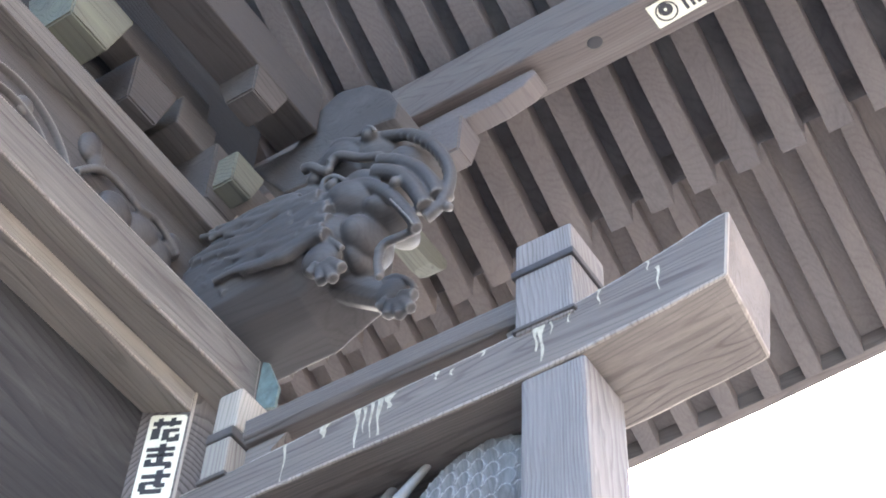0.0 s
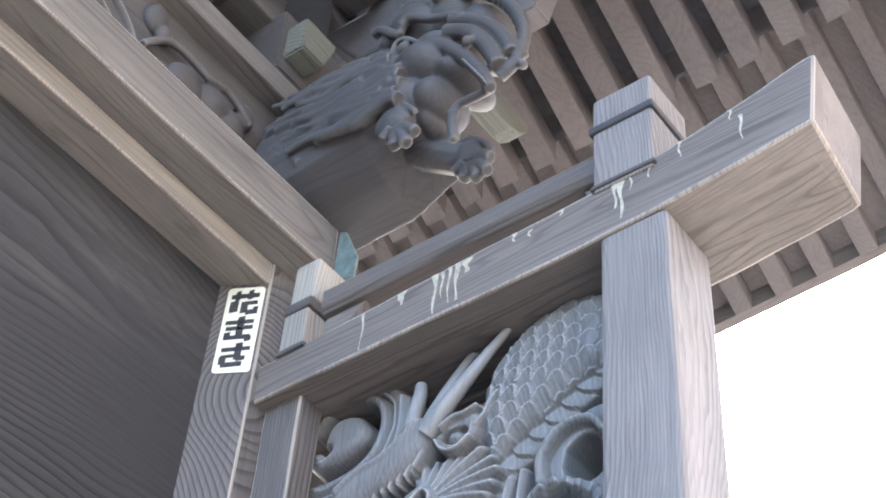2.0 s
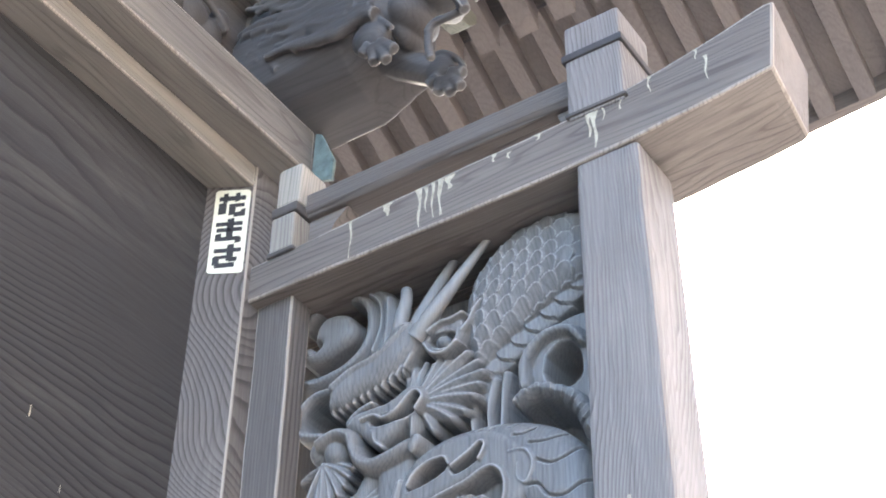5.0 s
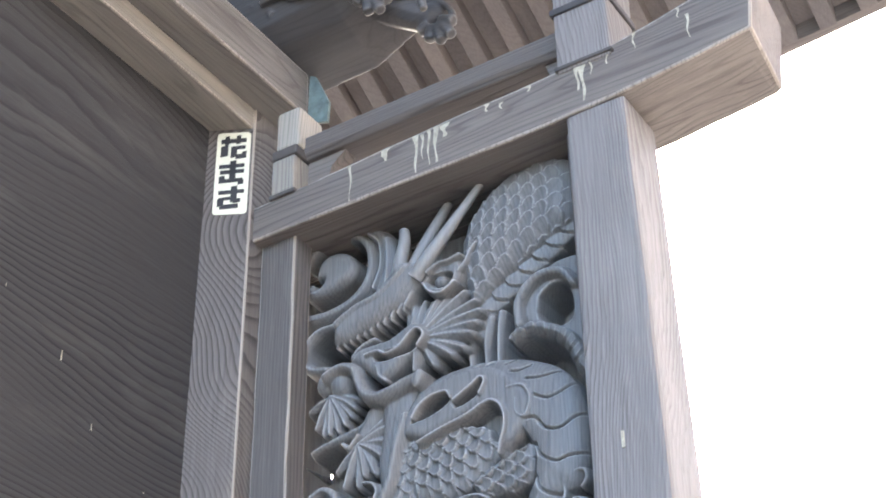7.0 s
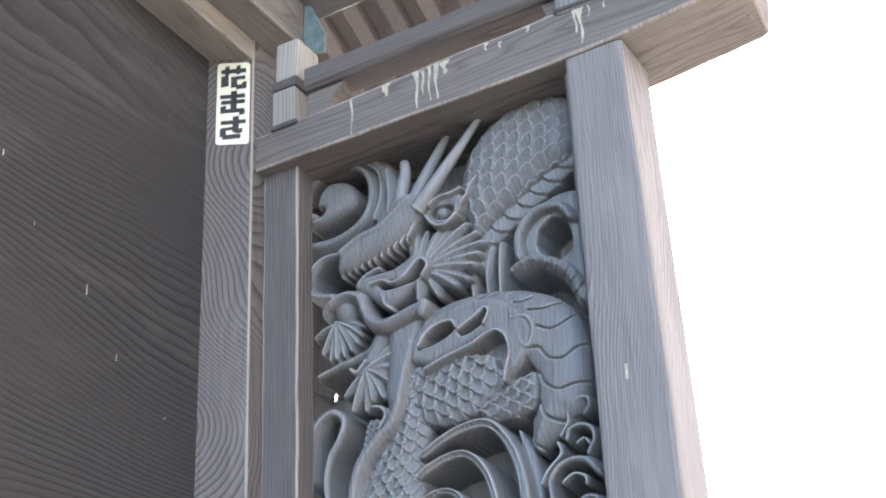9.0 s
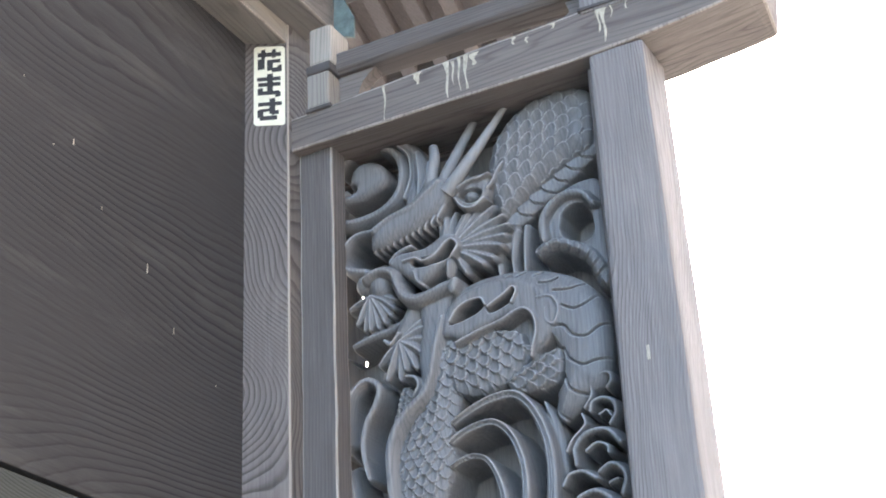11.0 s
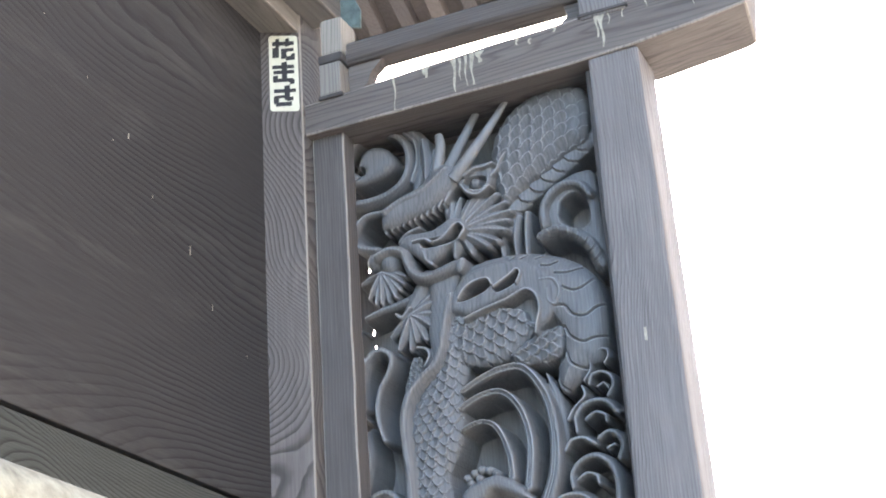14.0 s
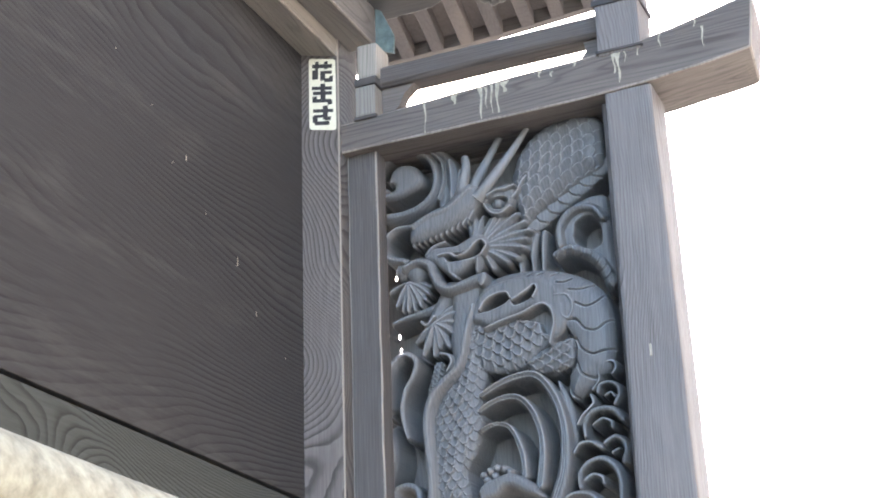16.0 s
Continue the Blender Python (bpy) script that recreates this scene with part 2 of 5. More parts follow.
# ---- mesh helpers ----
def obj(name, bm, mat, parent=None, label="", smooth=False, arris=None):
    me = bpy.data.meshes.new(name)
    bm.to_mesh(me)
    bm.free()
    me.materials.append(mat)
    if arris:
        me.materials.append(arris)
    if smooth:
        me.polygons.foreach_set("use_smooth", [True] * len(me.polygons))
    ob = new(name, me)
    if parent:
        ob.parent = parent
    if label:
        ob["label"] = label
    return ob


def part(name, bm, mat, parent, label="", smooth=False, arris=None):
    return obj(name, bm, mat, parent, label, smooth, arris)


def worn(bm, amount=0.0008, scale=18.0, seed=0.0):
    """Uneven old surfaces: every vertex wanders a little."""
    for v in bm.verts:
        v.co += noise.noise_vector(v.co * scale + Vector((seed, seed * 2, 0))) * amount
    return bm


def box(x0, x1, y0, y1, z0, z1, bevel=0.003, cuts=0, wear=0.0, segments=2):
    bm = bmesh.new()
    bmesh.ops.create_cube(bm, size=1)
    for v in bm.verts:
        v.co = Vector(((x0 + x1) / 2 + v.co.x * (x1 - x0), (y0 + y1) / 2 + v.co.y * (y1 - y0), (z0 + z1) / 2 + v.co.z * (z1 - z0)))
    if cuts:
        longest = max(range(3), key=lambda i: (x1 - x0, y1 - y0, z1 - z0)[i])
        edges = [e for e in bm.edges if abs((e.verts[0].co - e.verts[1].co)[longest]) > 1e-6]
        bmesh.ops.subdivide_edges(bm, edges=edges, cuts=cuts)
    if bevel:
        sharp = [e for e in bm.edges if len(e.link_faces) == 2 and e.calc_face_angle(0) > 0.5]
        bmesh.ops.bevel(bm, geom=sharp, offset=bevel, segments=segments, affect="EDGES", profile=0.6, material=1)
    if wear:
        worn(bm, wear, 14.0, x0 * 7 + z0)
    return bm


def prism(outline, axis, a, b, bevel=0.0):
    """A solid with the given outline: (y, z) swept along x, (x, z) along y, or (x, y) along z."""
    bm = bmesh.new()

    def at(p, s):
        return {"x": (s, p[0], p[1]), "y": (p[0], s, p[1]), "z": (p[0], p[1], s)}[axis]

    lo = [bm.verts.new(at(p, a)) for p in outline]
    hi = [bm.verts.new(at(p, b)) for p in outline]
    bm.faces.new(lo[::-1])
    bm.faces.new(hi)
    for i in range(len(lo)):
        j = (i + 1) % len(lo)
        bm.faces.new((lo[i], lo[j], hi[j], hi[i]))
    bmesh.ops.recalc_face_normals(bm, faces=bm.faces)
    if bevel:
        sharp = [e for e in bm.edges if e.calc_face_angle(0) > 0.5]
        bmesh.ops.bevel(bm, geom=sharp, offset=bevel, segments=2, affect="EDGES", profile=0.6, material=1)
    return bm


def settle(ob, x, y, z):
    """Puts the origin of a thing at the given place without moving its shape."""
    ob.data.transform(Matrix.Translation((-x, -y, -z)))
    ob.location = (x, y, z)
    return ob


# ---- ground, hall and roof ----
ground = obj("ground", prism([(-60, -60), (60, -60), (60, 60), (-60, 60)], "z", -0.2, 0.0), GROUND)
tagged(ground, "pale trodden gravel ground round the hall", "ground", kind="structure")

wall_side = obj("wall_side", box(-0.16, -0.06, -6.0, -0.02, 2.232, 3.14, 0.002), BOARD)
tagged(wall_side, "wide weathered grey board wall with rippled grain", "wall", kind="structure")
wall_base = obj("wall_base", box(-0.16, -0.052, -6.0, -0.03, 1.72, 2.222, 0.006), BASE_WOOD)
tagged(wall_base, "weathered horizontal base beam below the board wall", "wall", kind="structure")
wall_foot = obj("wall_foot", box(-0.16, -0.062, -6.0, -0.03, 0.0, 1.72, 0.0), BOARD)
tagged(wall_foot, "plain weathered board wall down to the ground", "wall", kind="structure")
wall_top = obj("wall_top", box(-0.30, -0.10, -6.0, 0.10, 3.14, 5.0, 0.0), BOARD)
tagged(wall_top, "dark board wall behind the brackets", "wall", kind="structure")
wall_front = obj("wall_front", box(-4.0, -0.22, 0.06, 0.16, 0.0, 3.7, 0.0), BOARD)
tagged(wall_front, "plain board front wall of the hall", "wall", kind="structure")

# Added wall, out of view, that cuts the sky light from this side.
wall_blocker = obj("wall_blocker", box(4.8, 5.0, -4.5, 9.0, 0.0, 9.0, 0.0), BLOCKER)
tagged(wall_blocker, "unseen plain wall added to block sky light from one side", "wall", kind="structure")

SLOPE = 0.6
ROOF_X0, ROOF_X1 = -2.2, 1.35


def base_under(y):
    return 4.10 - SLOPE * y


def fly_under(y):
    return 4.165 - 0.55 * y


def sheet(y0, y1, under, thick):
    return prism([(y0, under(y0)), (y1, under(y1)), (y1, under(y1) + thick), (y0, under(y0) + thick)], "x", ROOF_X0, ROOF_X1)


def lift(x):
    """The eave's edge rises gently towards the corner of the roof."""
    return -0.026 + 0.060 * max(0.0, x + 0.05) + 0.03 * max(0.0, x - 0.5)


def swept(section):
    """A strip along the eave that follows its rise: section(x) gives its outline of (y, z)."""
    bm = bmesh.new()
    rows = []
    for k in range(26):
        x = ROOF_X0 + (ROOF_X1 - ROOF_X0) * k / 25
        rows.append([bm.verts.new((x, y, z + lift(x))) for y, z in section])
    n = len(section)
    for a, b in zip(rows, rows[1:]):
        for k in range(n):
            bm.faces.new((a[k], a[(k + 1) % n], b[(k + 1) % n], b[k]))
    bm.faces.new(rows[0][::-1])
    bm.faces.new(rows[-1])
    bmesh.ops.recalc_face_normals(bm, faces=bm.faces)
    return bm


roof = tagged(new("roof"), "deep timber eave with two tiers of rafters", "roof", kind="structure")
# Boards over the base rafters, coloured dark as if in shade.
part("sheathing", sheet(-2.6, 0.50, lambda y: base_under(y) + 0.056, 0.016), SHADED_SHEATH, roof)
part("sheathing", swept([(0.40, fly_under(0.40) + 0.042), (0.905, fly_under(0.905) + 0.042), (0.905, fly_under(0.905) + 0.06), (0.40, fly_under(0.40) + 0.06)]), EAVE_WOOD, roof)
part("roofing", sheet(-2.6, 0.95, lambda y: 4.36 - 0.57 * y, 0.10), COPPER, roof)
part("batten", prism([(0.452, base_under(0.452) + 0.056), (0.498, base_under(0.498) + 0.056), (0.498, fly_under(0.498) + 0.002), (0.452, fly_under(0.452) + 0.002)], "x", ROOF_X0, ROOF_X1, 0.003), PURLIN_WOOD, roof)
part("fascia", swept([(0.906, 3.671), (0.930, 3.671), (0.940, 3.79), (0.906, 3.79)]), PURLIN_WOOD, roof)


# ---- corner pillar and hall beams ----
PCX, PCY = -0.098, 0.033
octagon = [(-0.062, -0.046), (0.004, -0.010), (0.004, 0.078), (-0.060, 0.114), (-0.136, 0.114), (-0.200, 0.076), (-0.200, -0.010), (-0.136, -0.046)]
pillar = settle(obj("pillar", prism(octagon, "z", 0.0, 3.62, 0.0025), WOOD_Z, arris=ARRIS), PCX, PCY, 0)
tagged(pillar, "thick weathered octagonal timber corner pillar with raised grain", "pillar")

lower_tie = settle(obj("lower_tie_beam", box(-0.10, 0.003, -5.0, -0.012, 3.134, 3.172, 0.003, 40, 0.001), WOOD_Y, arris=ARRIS), -0.05, -1, 3.134)
tagged(lower_tie, "narrow weathered tie beam above the board wall", "beam")
upper_tie = settle(obj("upper_tie_beam", box(-0.11, 0.060, -5.0, 0.052, 3.1725, 3.262, 0.004, 40, 0.0012), WOOD_Y, arris=ARRIS), -0.03, -1, 3.17)
tagged(upper_tie, "heavy weathered tie beam with a pale face", "beam")
head_tie = settle(obj("head_tie_beam", box(-0.09, 0.0, -5.0, 0.0, 3.505, 3.552, 0.003, 30, 0.001), WOOD_Y), -0.05, -1, 3.505)
tagged(head_tie, "straight weathered head beam above the carved frieze", "beam")

# ---- screen ----
screen = tagged(new("carved_screen"), "weathered timber side screen with a carved relief panel", "screen")


def cap_line(x):
    """Under and upper edge of the cap beam, which swells and rises towards its free end."""
    s = max(0.0, min(1.0, (x - 0.42) / 0.40))
    return 2.922 + 0.030 * s * s, 2.985 + 0.020 * min(1, max(0, x / 0.4)) + 0.055 * s * s


outline = []
xs = [-0.03 + i * (0.85 / 34) for i in range(35)]
outline += [(x, cap_line(x)[0]) for x in xs]
outline += [(0.834, cap_line(0.834)[1])]
outline += [(x, cap_line(x)[1]) for x in xs[::-1]]
bm = prism(outline, "y", 0.0, 0.145, 0.004)
for v in bm.verts:
    if v.co.x > 0.81:
        v.co.x -= v.co.y * 0.10
part("cap_beam", worn(bm, 0.001), WOOD_X, screen, arris=ARRIS)
bm = box(0.541, 0.630, 0.004, 0.102, 0.0, 2.928, 0.007, 44, 0.0012)
for v in bm.verts:  # the post widens a little downwards
    fall = min(0.8, 2.928 - v.co.z)
    v.co.x += (0.009 if v.co.x > 0.583 else -0.005) * fall / 0.75
part("post", bm, POST_WOOD, screen)
part("stile", box(0.005, 0.068, 0.022, 0.064, 0.0, 2.925, 0.003, 60, 0.0018), STILE_WOOD, screen, arris=ARRIS)
part("upper_rail", prism([(0.026, 3.060), (0.070, 3.060), (0.070, 3.108), (0.030, 3.108), (0.018, 3.098), (0.018, 3.068)], "x", 0.05, 0.56, 0.002), WOOD_X, screen)
part("bottom_rail", box(0.06, 0.545, 0.03, 0.11, 1.98, 2.06, 0.004), WOOD_X, screen)
# Added unseen filler that stops light leaking in behind the cap beam.
part("head_rail", box(0.004, 0.56, 0.1465, 0.178, 2.918, 2.965, 0.002), WOOD_X, screen)
strut = part("strut", box(0.537, 0.621, -0.004, 0.084, 3.0, 3.172, 0.005), POST_WOOD, screen, "short weathered strut with an iron band")
part("band", box(0.533, 0.625, -0.008, 0.088, 3.106, 3.118, 0.002), IRON, strut)
part("band", box(0.534, 0.624, -0.007, 0.087, 3.004, 3.010, 0.002), SEAM, strut)
part("lining", box(0.527, 0.5395, 0.030, 0.166, 2.05, 2.920, 0.003, 14, 0.001), STILE_WOOD, screen)
for x0, x1, way in ((0.079, 0.150, 1), (0.536, 0.500, -1)):
    ogee = [(x0, 2.996), (x0 + way * 0.022, 2.996), (x0 + way * 0.028, 3.010), (x0 + way * 0.038, 3.018), (x0 + way * 0.042, 3.030), ((x0 + x1) / 2 + way * 0.012, 3.040), (x1, 3.0605), (x0, 3.0605)]
    part("spandrel", prism(ogee, "y", 0.034, 0.062, 0.0015), WOOD_X, screen)
# Strut and head painted pale all over to look lit from the side.
short = part("strut", box(0.036, 0.079, -0.002, 0.056, 2.992, 3.058, 0.004), LIT_PALE_Z, screen, "short pale weathered strut beside the pillar")
part("strut_head", box(0.040, 0.084, 0.000, 0.062, 3.076, 3.152, 0.006), LIT_PALE_Z, short)
# Added dark strips stand in for the shaded gaps between the blocks.
part("band", box(0.034, 0.083, -0.005, 0.060, 2.984, 2.9915, 0.002), SEAM, short)
part("band", box(0.036, 0.083, -0.004, 0.062, 3.0585, 3.0755, 0.003), SEAM, short)

# ---- relief panel: carved in layers over a sunken ground ----
RX0, RX1, RZ0, RZ1, RSTEP = -0.060, 0.544, 2.055, 2.945, 0.0012
gx = np.arange(RX0, RX1 + 1e-6, RSTEP)
gz = np.arange(RZ0, RZ1 + 1e-6, RSTEP)
GX, GZ = np.meshgrid(gx, gz)
RELIEF = np.zeros_like(GX)


def smooth_line(points, per=10):
    p = np.array([points[0], *points, points[-1]], float)
    s = np.linspace(0, 1, per, endpoint=False)[:, None]
    rows = [0.5 * (2 * b + (c - a) * s + (2 * a - 5 * b + 4 * c - d) * s**2 + (3 * b - a - 3 * c + d) * s**3) for a, b, c, d in zip(p, p[1:], p[2:], p[3:])]
    return np.concatenate([*rows, p[-1:]])


def along(points, reach):
    """For the grid cells near a line: their window, distance with its side, length along it and share of the whole."""
    line = smooth_line(points)
    lo, hi = line.min(0) - reach, line.max(0) + reach
    i = slice(*np.searchsorted(gz, (lo[1], hi[1])))
    j = slice(*np.searchsorted(gx, (lo[0], hi[0])))
    x, z = GX[i, j], GZ[i, j]
    best, side, run = np.full(x.shape, 9.0), np.zeros(x.shape), np.zeros(x.shape)
    at = 0.0
    for a, b in zip(line, line[1:]):
        d = b - a
        long = math.hypot(*d)
        if long < 1e-7:
            continue
        s = np.clip(((x - a[0]) * d[0] + (z - a[1]) * d[1]) / long**2, 0, 1)
        dx, dz = x - a[0] - s * d[0], z - a[1] - s * d[1]
        far = np.hypot(dx, dz)
        near = far < best
        best = np.where(near, far, best)
        side = np.where(near, np.sign(d[0] * dz - d[1] * dx) * far, side)
        run = np.where(near, at + s * long, run)
        at += long
    return (i, j), best, side, run, run / max(at, 1e-6)


def imbricated(u, v):
    """Height of overlapping rounded scales, u along their free edges' direction and v across, in scales."""
    row = np.floor(u)
    first = 2 * np.abs(v + 0.5 * (row % 2) - np.round(v + 0.5 * (row % 2)))
    second = 2 * np.abs(v + 0.5 * ((row + 1) % 2) - np.round(v + 0.5 * ((row + 1) % 2)))
    edge = row + np.sqrt(np.clip(1 - first**2, 0, 1)) - u
    edge = np.where(edge > 0, edge, row + 1 + np.sqrt(np.clip(1 - second**2, 0, 1)) - u)
    return 0.0045 - 0.0060 * edge + 0.0014 * np.exp(-((edge / 0.12) ** 2))


def tube(points, w0, w1, base, h, kind="", pitch=0.01, lean=0.0):
    """A carved ridge along a line, lying over what is carved already."""
    win, far, side, run, share = along(points, max(w0, w1) * 1.4)
    w = w0 + (w1 - w0) * share
    r = np.clip(far / w, 0, 1)
    up = base + h * (0.8 * np.sqrt(1 - r**2.2) + 0.2 * (1 - r)) + lean * h * side / w
    if kind == "blade":
        w = w0 * (0.5 + 0.85 * np.sin(math.pi * (0.12 + 0.78 * share)))
        r = np.clip(far / w, 0, 1)
        up = base + h * (0.5 * np.sqrt(1 - r**2) + 0.5 * (1 - r)) * (1 - 0.35 * share)
    elif kind == "ribs":
        u = run / pitch + 0.6 * r**2
        u -= np.floor(u)
        up += 0.0055 * (u - 0.5) - 0.0035 * np.exp(-((u / 0.08) ** 2))
    elif kind == "lines":
        up = base + h * (1 - r**5) + 0.35 * h * side / w * (r < 1)
        for at in (0.25, -0.05):
            up -= 0.007 * np.exp(-(((side / w - at) / 0.08) ** 2))
    RELIEF[win] = np.where(far < w, np.maximum(RELIEF[win], up), RELIEF[win])


def outlined(points):
    """For the grid cells near a closed outline: their window, whether they lie inside, and the distance to it."""
    ring = [*points[-2:], *points, *points[:2]]
    line = smooth_line(ring, 6)[12:-12]
    win, far, *_ = along([*points, points[0]], 0.004)
    x, z = GX[win], GZ[win]
    inside = np.zeros(x.shape, bool)
    best = np.full(x.shape, 9.0)
    for a, b in zip(line, np.roll(line, -1, 0)):
        d = b - a
        long = max(d @ d, 1e-12)
        q = np.clip(((x - a[0]) * d[0] + (z - a[1]) * d[1]) / long, 0, 1)
        best = np.minimum(best, np.hypot(x - a[0] - q * d[0], z - a[1] - q * d[1]))
        if abs(d[1]) > 1e-9:
            inside ^= ((a[1] > z) != (b[1] > z)) & (x < d[0] * (z - a[1]) / d[1] + a[0])
    return win, inside, best


def plate(points, base, h, edge, scales=None):
    """A swelling form with a rounded edge inside a closed outline, plain or scaled."""
    win, inside, far = outlined(points)
    r = 1 - np.clip(far / edge, 0, 1)
    up = base + h * np.sqrt(np.clip(1 - r**2.2, 0, 1))
    if scales:
        pitch, angle = scales
        c, n = math.cos(radians(angle)), math.sin(radians(angle))
        x = GX[win] + 0.006 * np.sin(GZ[win] * 41)
        z = GZ[win] + 0.005 * np.sin(GX[win] * 37 + 1)
        up += imbricated((x * c + z * n) / pitch * 1.2 + 40, (-x * n + z * c) / pitch) * (1.1 - 0.6 * r)
    RELIEF[win] = np.where(inside, np.maximum(RELIEF[win], up), RELIEF[win])


def hollow(points, floor, edge):
    """A hole cut down to the given height inside a closed outline, with steep sides."""
    win, inside, far = outlined(points)
    s = np.clip(far / edge, 0, 1)
    low = np.minimum(RELIEF[win], floor)
    RELIEF[win] = np.where(inside, RELIEF[win] + (low - RELIEF[win]) * s * s * (3 - 2 * s), RELIEF[win])


def cut(points, w, depth):
    win, far, side, run, share = along(points, w * 1.4)
    RELIEF[win] -= depth * np.exp(-((far / w) ** 4))


def blob(x, z, rx, rz, angle, base, h):
    c, s = math.cos(radians(angle)), math.sin(radians(angle))
    u, v = ((GX - x) * c + (GZ - z) * s) / rx, (-(GX - x) * s + (GZ - z) * c) / rz
    r = u**2 + v**2
    np.copyto(RELIEF, np.maximum(RELIEF, base + h * np.sqrt(np.clip(1 - r, 0, 1))), where=r < 1)


def fan(root, tips, w, base, h):
    for n, tip in enumerate(tips):
        mid = (0.45 * root[0] + 0.55 * tip[0], 0.45 * root[1] + 0.55 * tip[1] + 0.003)
        tube([root, mid, tip], w * 0.95, w * 0.22, base + 0.003 * (n % 2), h, "blade")


# waves and clouds of the back layer
plate([(0.034, 2.928), (0.070, 2.955), (0.126, 2.955), (0.169, 2.945), (0.197, 2.910), (0.203, 2.854), (0.174, 2.799), (0.114, 2.794), (0.065, 2.797), (0.022, 2.806), (0.020, 2.868)], 0.001, 0.004, 0.0179)
tube([(0.048, 2.908), (0.071, 2.928), (0.108, 2.933), (0.144, 2.923), (0.166, 2.896), (0.170, 2.858), (0.158, 2.827), (0.128, 2.806), (0.085, 2.799), (0.040, 2.804)], 0.0073, 0.0121, 0.020, 0.020, lean=-0.4)
tube([(0.136, 2.935), (0.172, 2.926), (0.193, 2.897), (0.198, 2.854), (0.183, 2.809)], 0.0085, 0.0134, 0.016, 0.018, lean=-0.4)
tube([(0.162, 2.922), (0.181, 2.898), (0.184, 2.858), (0.171, 2.822)], 0.0048, 0.0060, 0.020, 0.018)
hollow([(0.051, 2.898), (0.071, 2.916), (0.100, 2.924), (0.132, 2.915), (0.150, 2.889), (0.152, 2.860), (0.136, 2.833), (0.102, 2.818), (0.066, 2.816), (0.039, 2.824), (0.039, 2.841), (0.079, 2.843), (0.121, 2.851), (0.138, 2.872), (0.123, 2.902), (0.096, 2.915), (0.073, 2.905), (0.063, 2.883)], 0.004, 0.0063)
plate([(0.067, 2.871), (0.072, 2.897), (0.089, 2.910), (0.110, 2.909), (0.129, 2.897), (0.140, 2.873), (0.132, 2.854), (0.107, 2.842), (0.080, 2.837), (0.056, 2.839), (0.041, 2.852), (0.045, 2.864), (0.066, 2.857), (0.080, 2.864)], 0.022, 0.020, 0.0162)
blob(0.058, 2.857, 0.0100, 0.0098, 0, 0.030, 0.012)
hollow([(0.062, 2.866), (0.072, 2.874), (0.082, 2.871), (0.078, 2.863), (0.067, 2.860)], 0.012, 0.0025)
# neck with large scales, and its ribbed underside
tube([(0.500, 2.826), (0.457, 2.795), (0.415, 2.769), (0.377, 2.744), (0.351, 2.724), (0.342, 2.691)], 0.0193, 0.0182, 0.014, 0.016, "ribs", pitch=0.0261)
plate([(0.324, 2.827), (0.336, 2.867), (0.359, 2.898), (0.389, 2.920), (0.430, 2.934), (0.476, 2.933), (0.510, 2.907), (0.503, 2.826), (0.466, 2.803), (0.414, 2.773), (0.374, 2.750), (0.344, 2.726), (0.332, 2.757), (0.324, 2.795)], 0.026, 0.026, 0.0487, scales=(0.0243, 62))
tube([(0.361, 2.708), (0.354, 2.673), (0.354, 2.639)], 0.0079, 0.0056, 0.014, 0.016)
tube([(0.379, 2.711), (0.375, 2.680), (0.373, 2.637)], 0.0079, 0.0056, 0.014, 0.016)
tube([(0.334, 2.688), (0.329, 2.666), (0.330, 2.641)], 0.0079, 0.0057, 0.014, 0.016)
# cloud beside the post
plate([(0.416, 2.674), (0.403, 2.710), (0.412, 2.743), (0.445, 2.762), (0.479, 2.770), (0.505, 2.758), (0.509, 2.678), (0.513, 2.588), (0.478, 2.622), (0.447, 2.650)], 0.012, 0.016, 0.0178)
tube([(0.497, 2.717), (0.481, 2.739), (0.451, 2.745), (0.426, 2.733), (0.410, 2.709), (0.410, 2.678)], 0.0089, 0.0112, 0.022, 0.022, lean=0.3)
hollow([(0.437, 2.716), (0.458, 2.731), (0.479, 2.726), (0.491, 2.701), (0.490, 2.668), (0.469, 2.658), (0.442, 2.672), (0.433, 2.694)], 0.003, 0.0067)
tube([(0.404, 2.656), (0.432, 2.662), (0.461, 2.648), (0.484, 2.627), (0.502, 2.584)], 0.0098, 0.0142, 0.022, 0.024, "ribs", pitch=0.0185, lean=0.3)
# flank with scalloped plates
plate([(0.243, 2.613), (0.267, 2.629), (0.299, 2.638), (0.344, 2.638), (0.388, 2.631), (0.430, 2.616), (0.467, 2.593), (0.491, 2.562), (0.504, 2.516), (0.504, 2.463), (0.492, 2.422), (0.467, 2.403), (0.423, 2.375), (0.407, 2.394), (0.413, 2.446), (0.410, 2.489), (0.364, 2.454), (0.298, 2.443), (0.244, 2.463), (0.234, 2.531)], 0.026, 0.032, 0.0525)
cut([(0.404, 2.598), (0.418, 2.596), (0.431, 2.601)], 0.0019, 0.0070)
cut([(0.427, 2.579), (0.449, 2.576), (0.470, 2.583)], 0.0019, 0.0070)
cut([(0.438, 2.551), (0.457, 2.541), (0.476, 2.548), (0.491, 2.565)], 0.0018, 0.0070)
cut([(0.423, 2.521), (0.438, 2.518), (0.451, 2.500), (0.472, 2.494), (0.492, 2.508), (0.508, 2.514)], 0.0018, 0.0070)
cut([(0.420, 2.486), (0.433, 2.484), (0.441, 2.466), (0.462, 2.450), (0.481, 2.454), (0.501, 2.457)], 0.0018, 0.0070)
cut([(0.422, 2.450), (0.431, 2.442), (0.439, 2.419), (0.459, 2.408), (0.480, 2.412)], 0.0018, 0.0070)
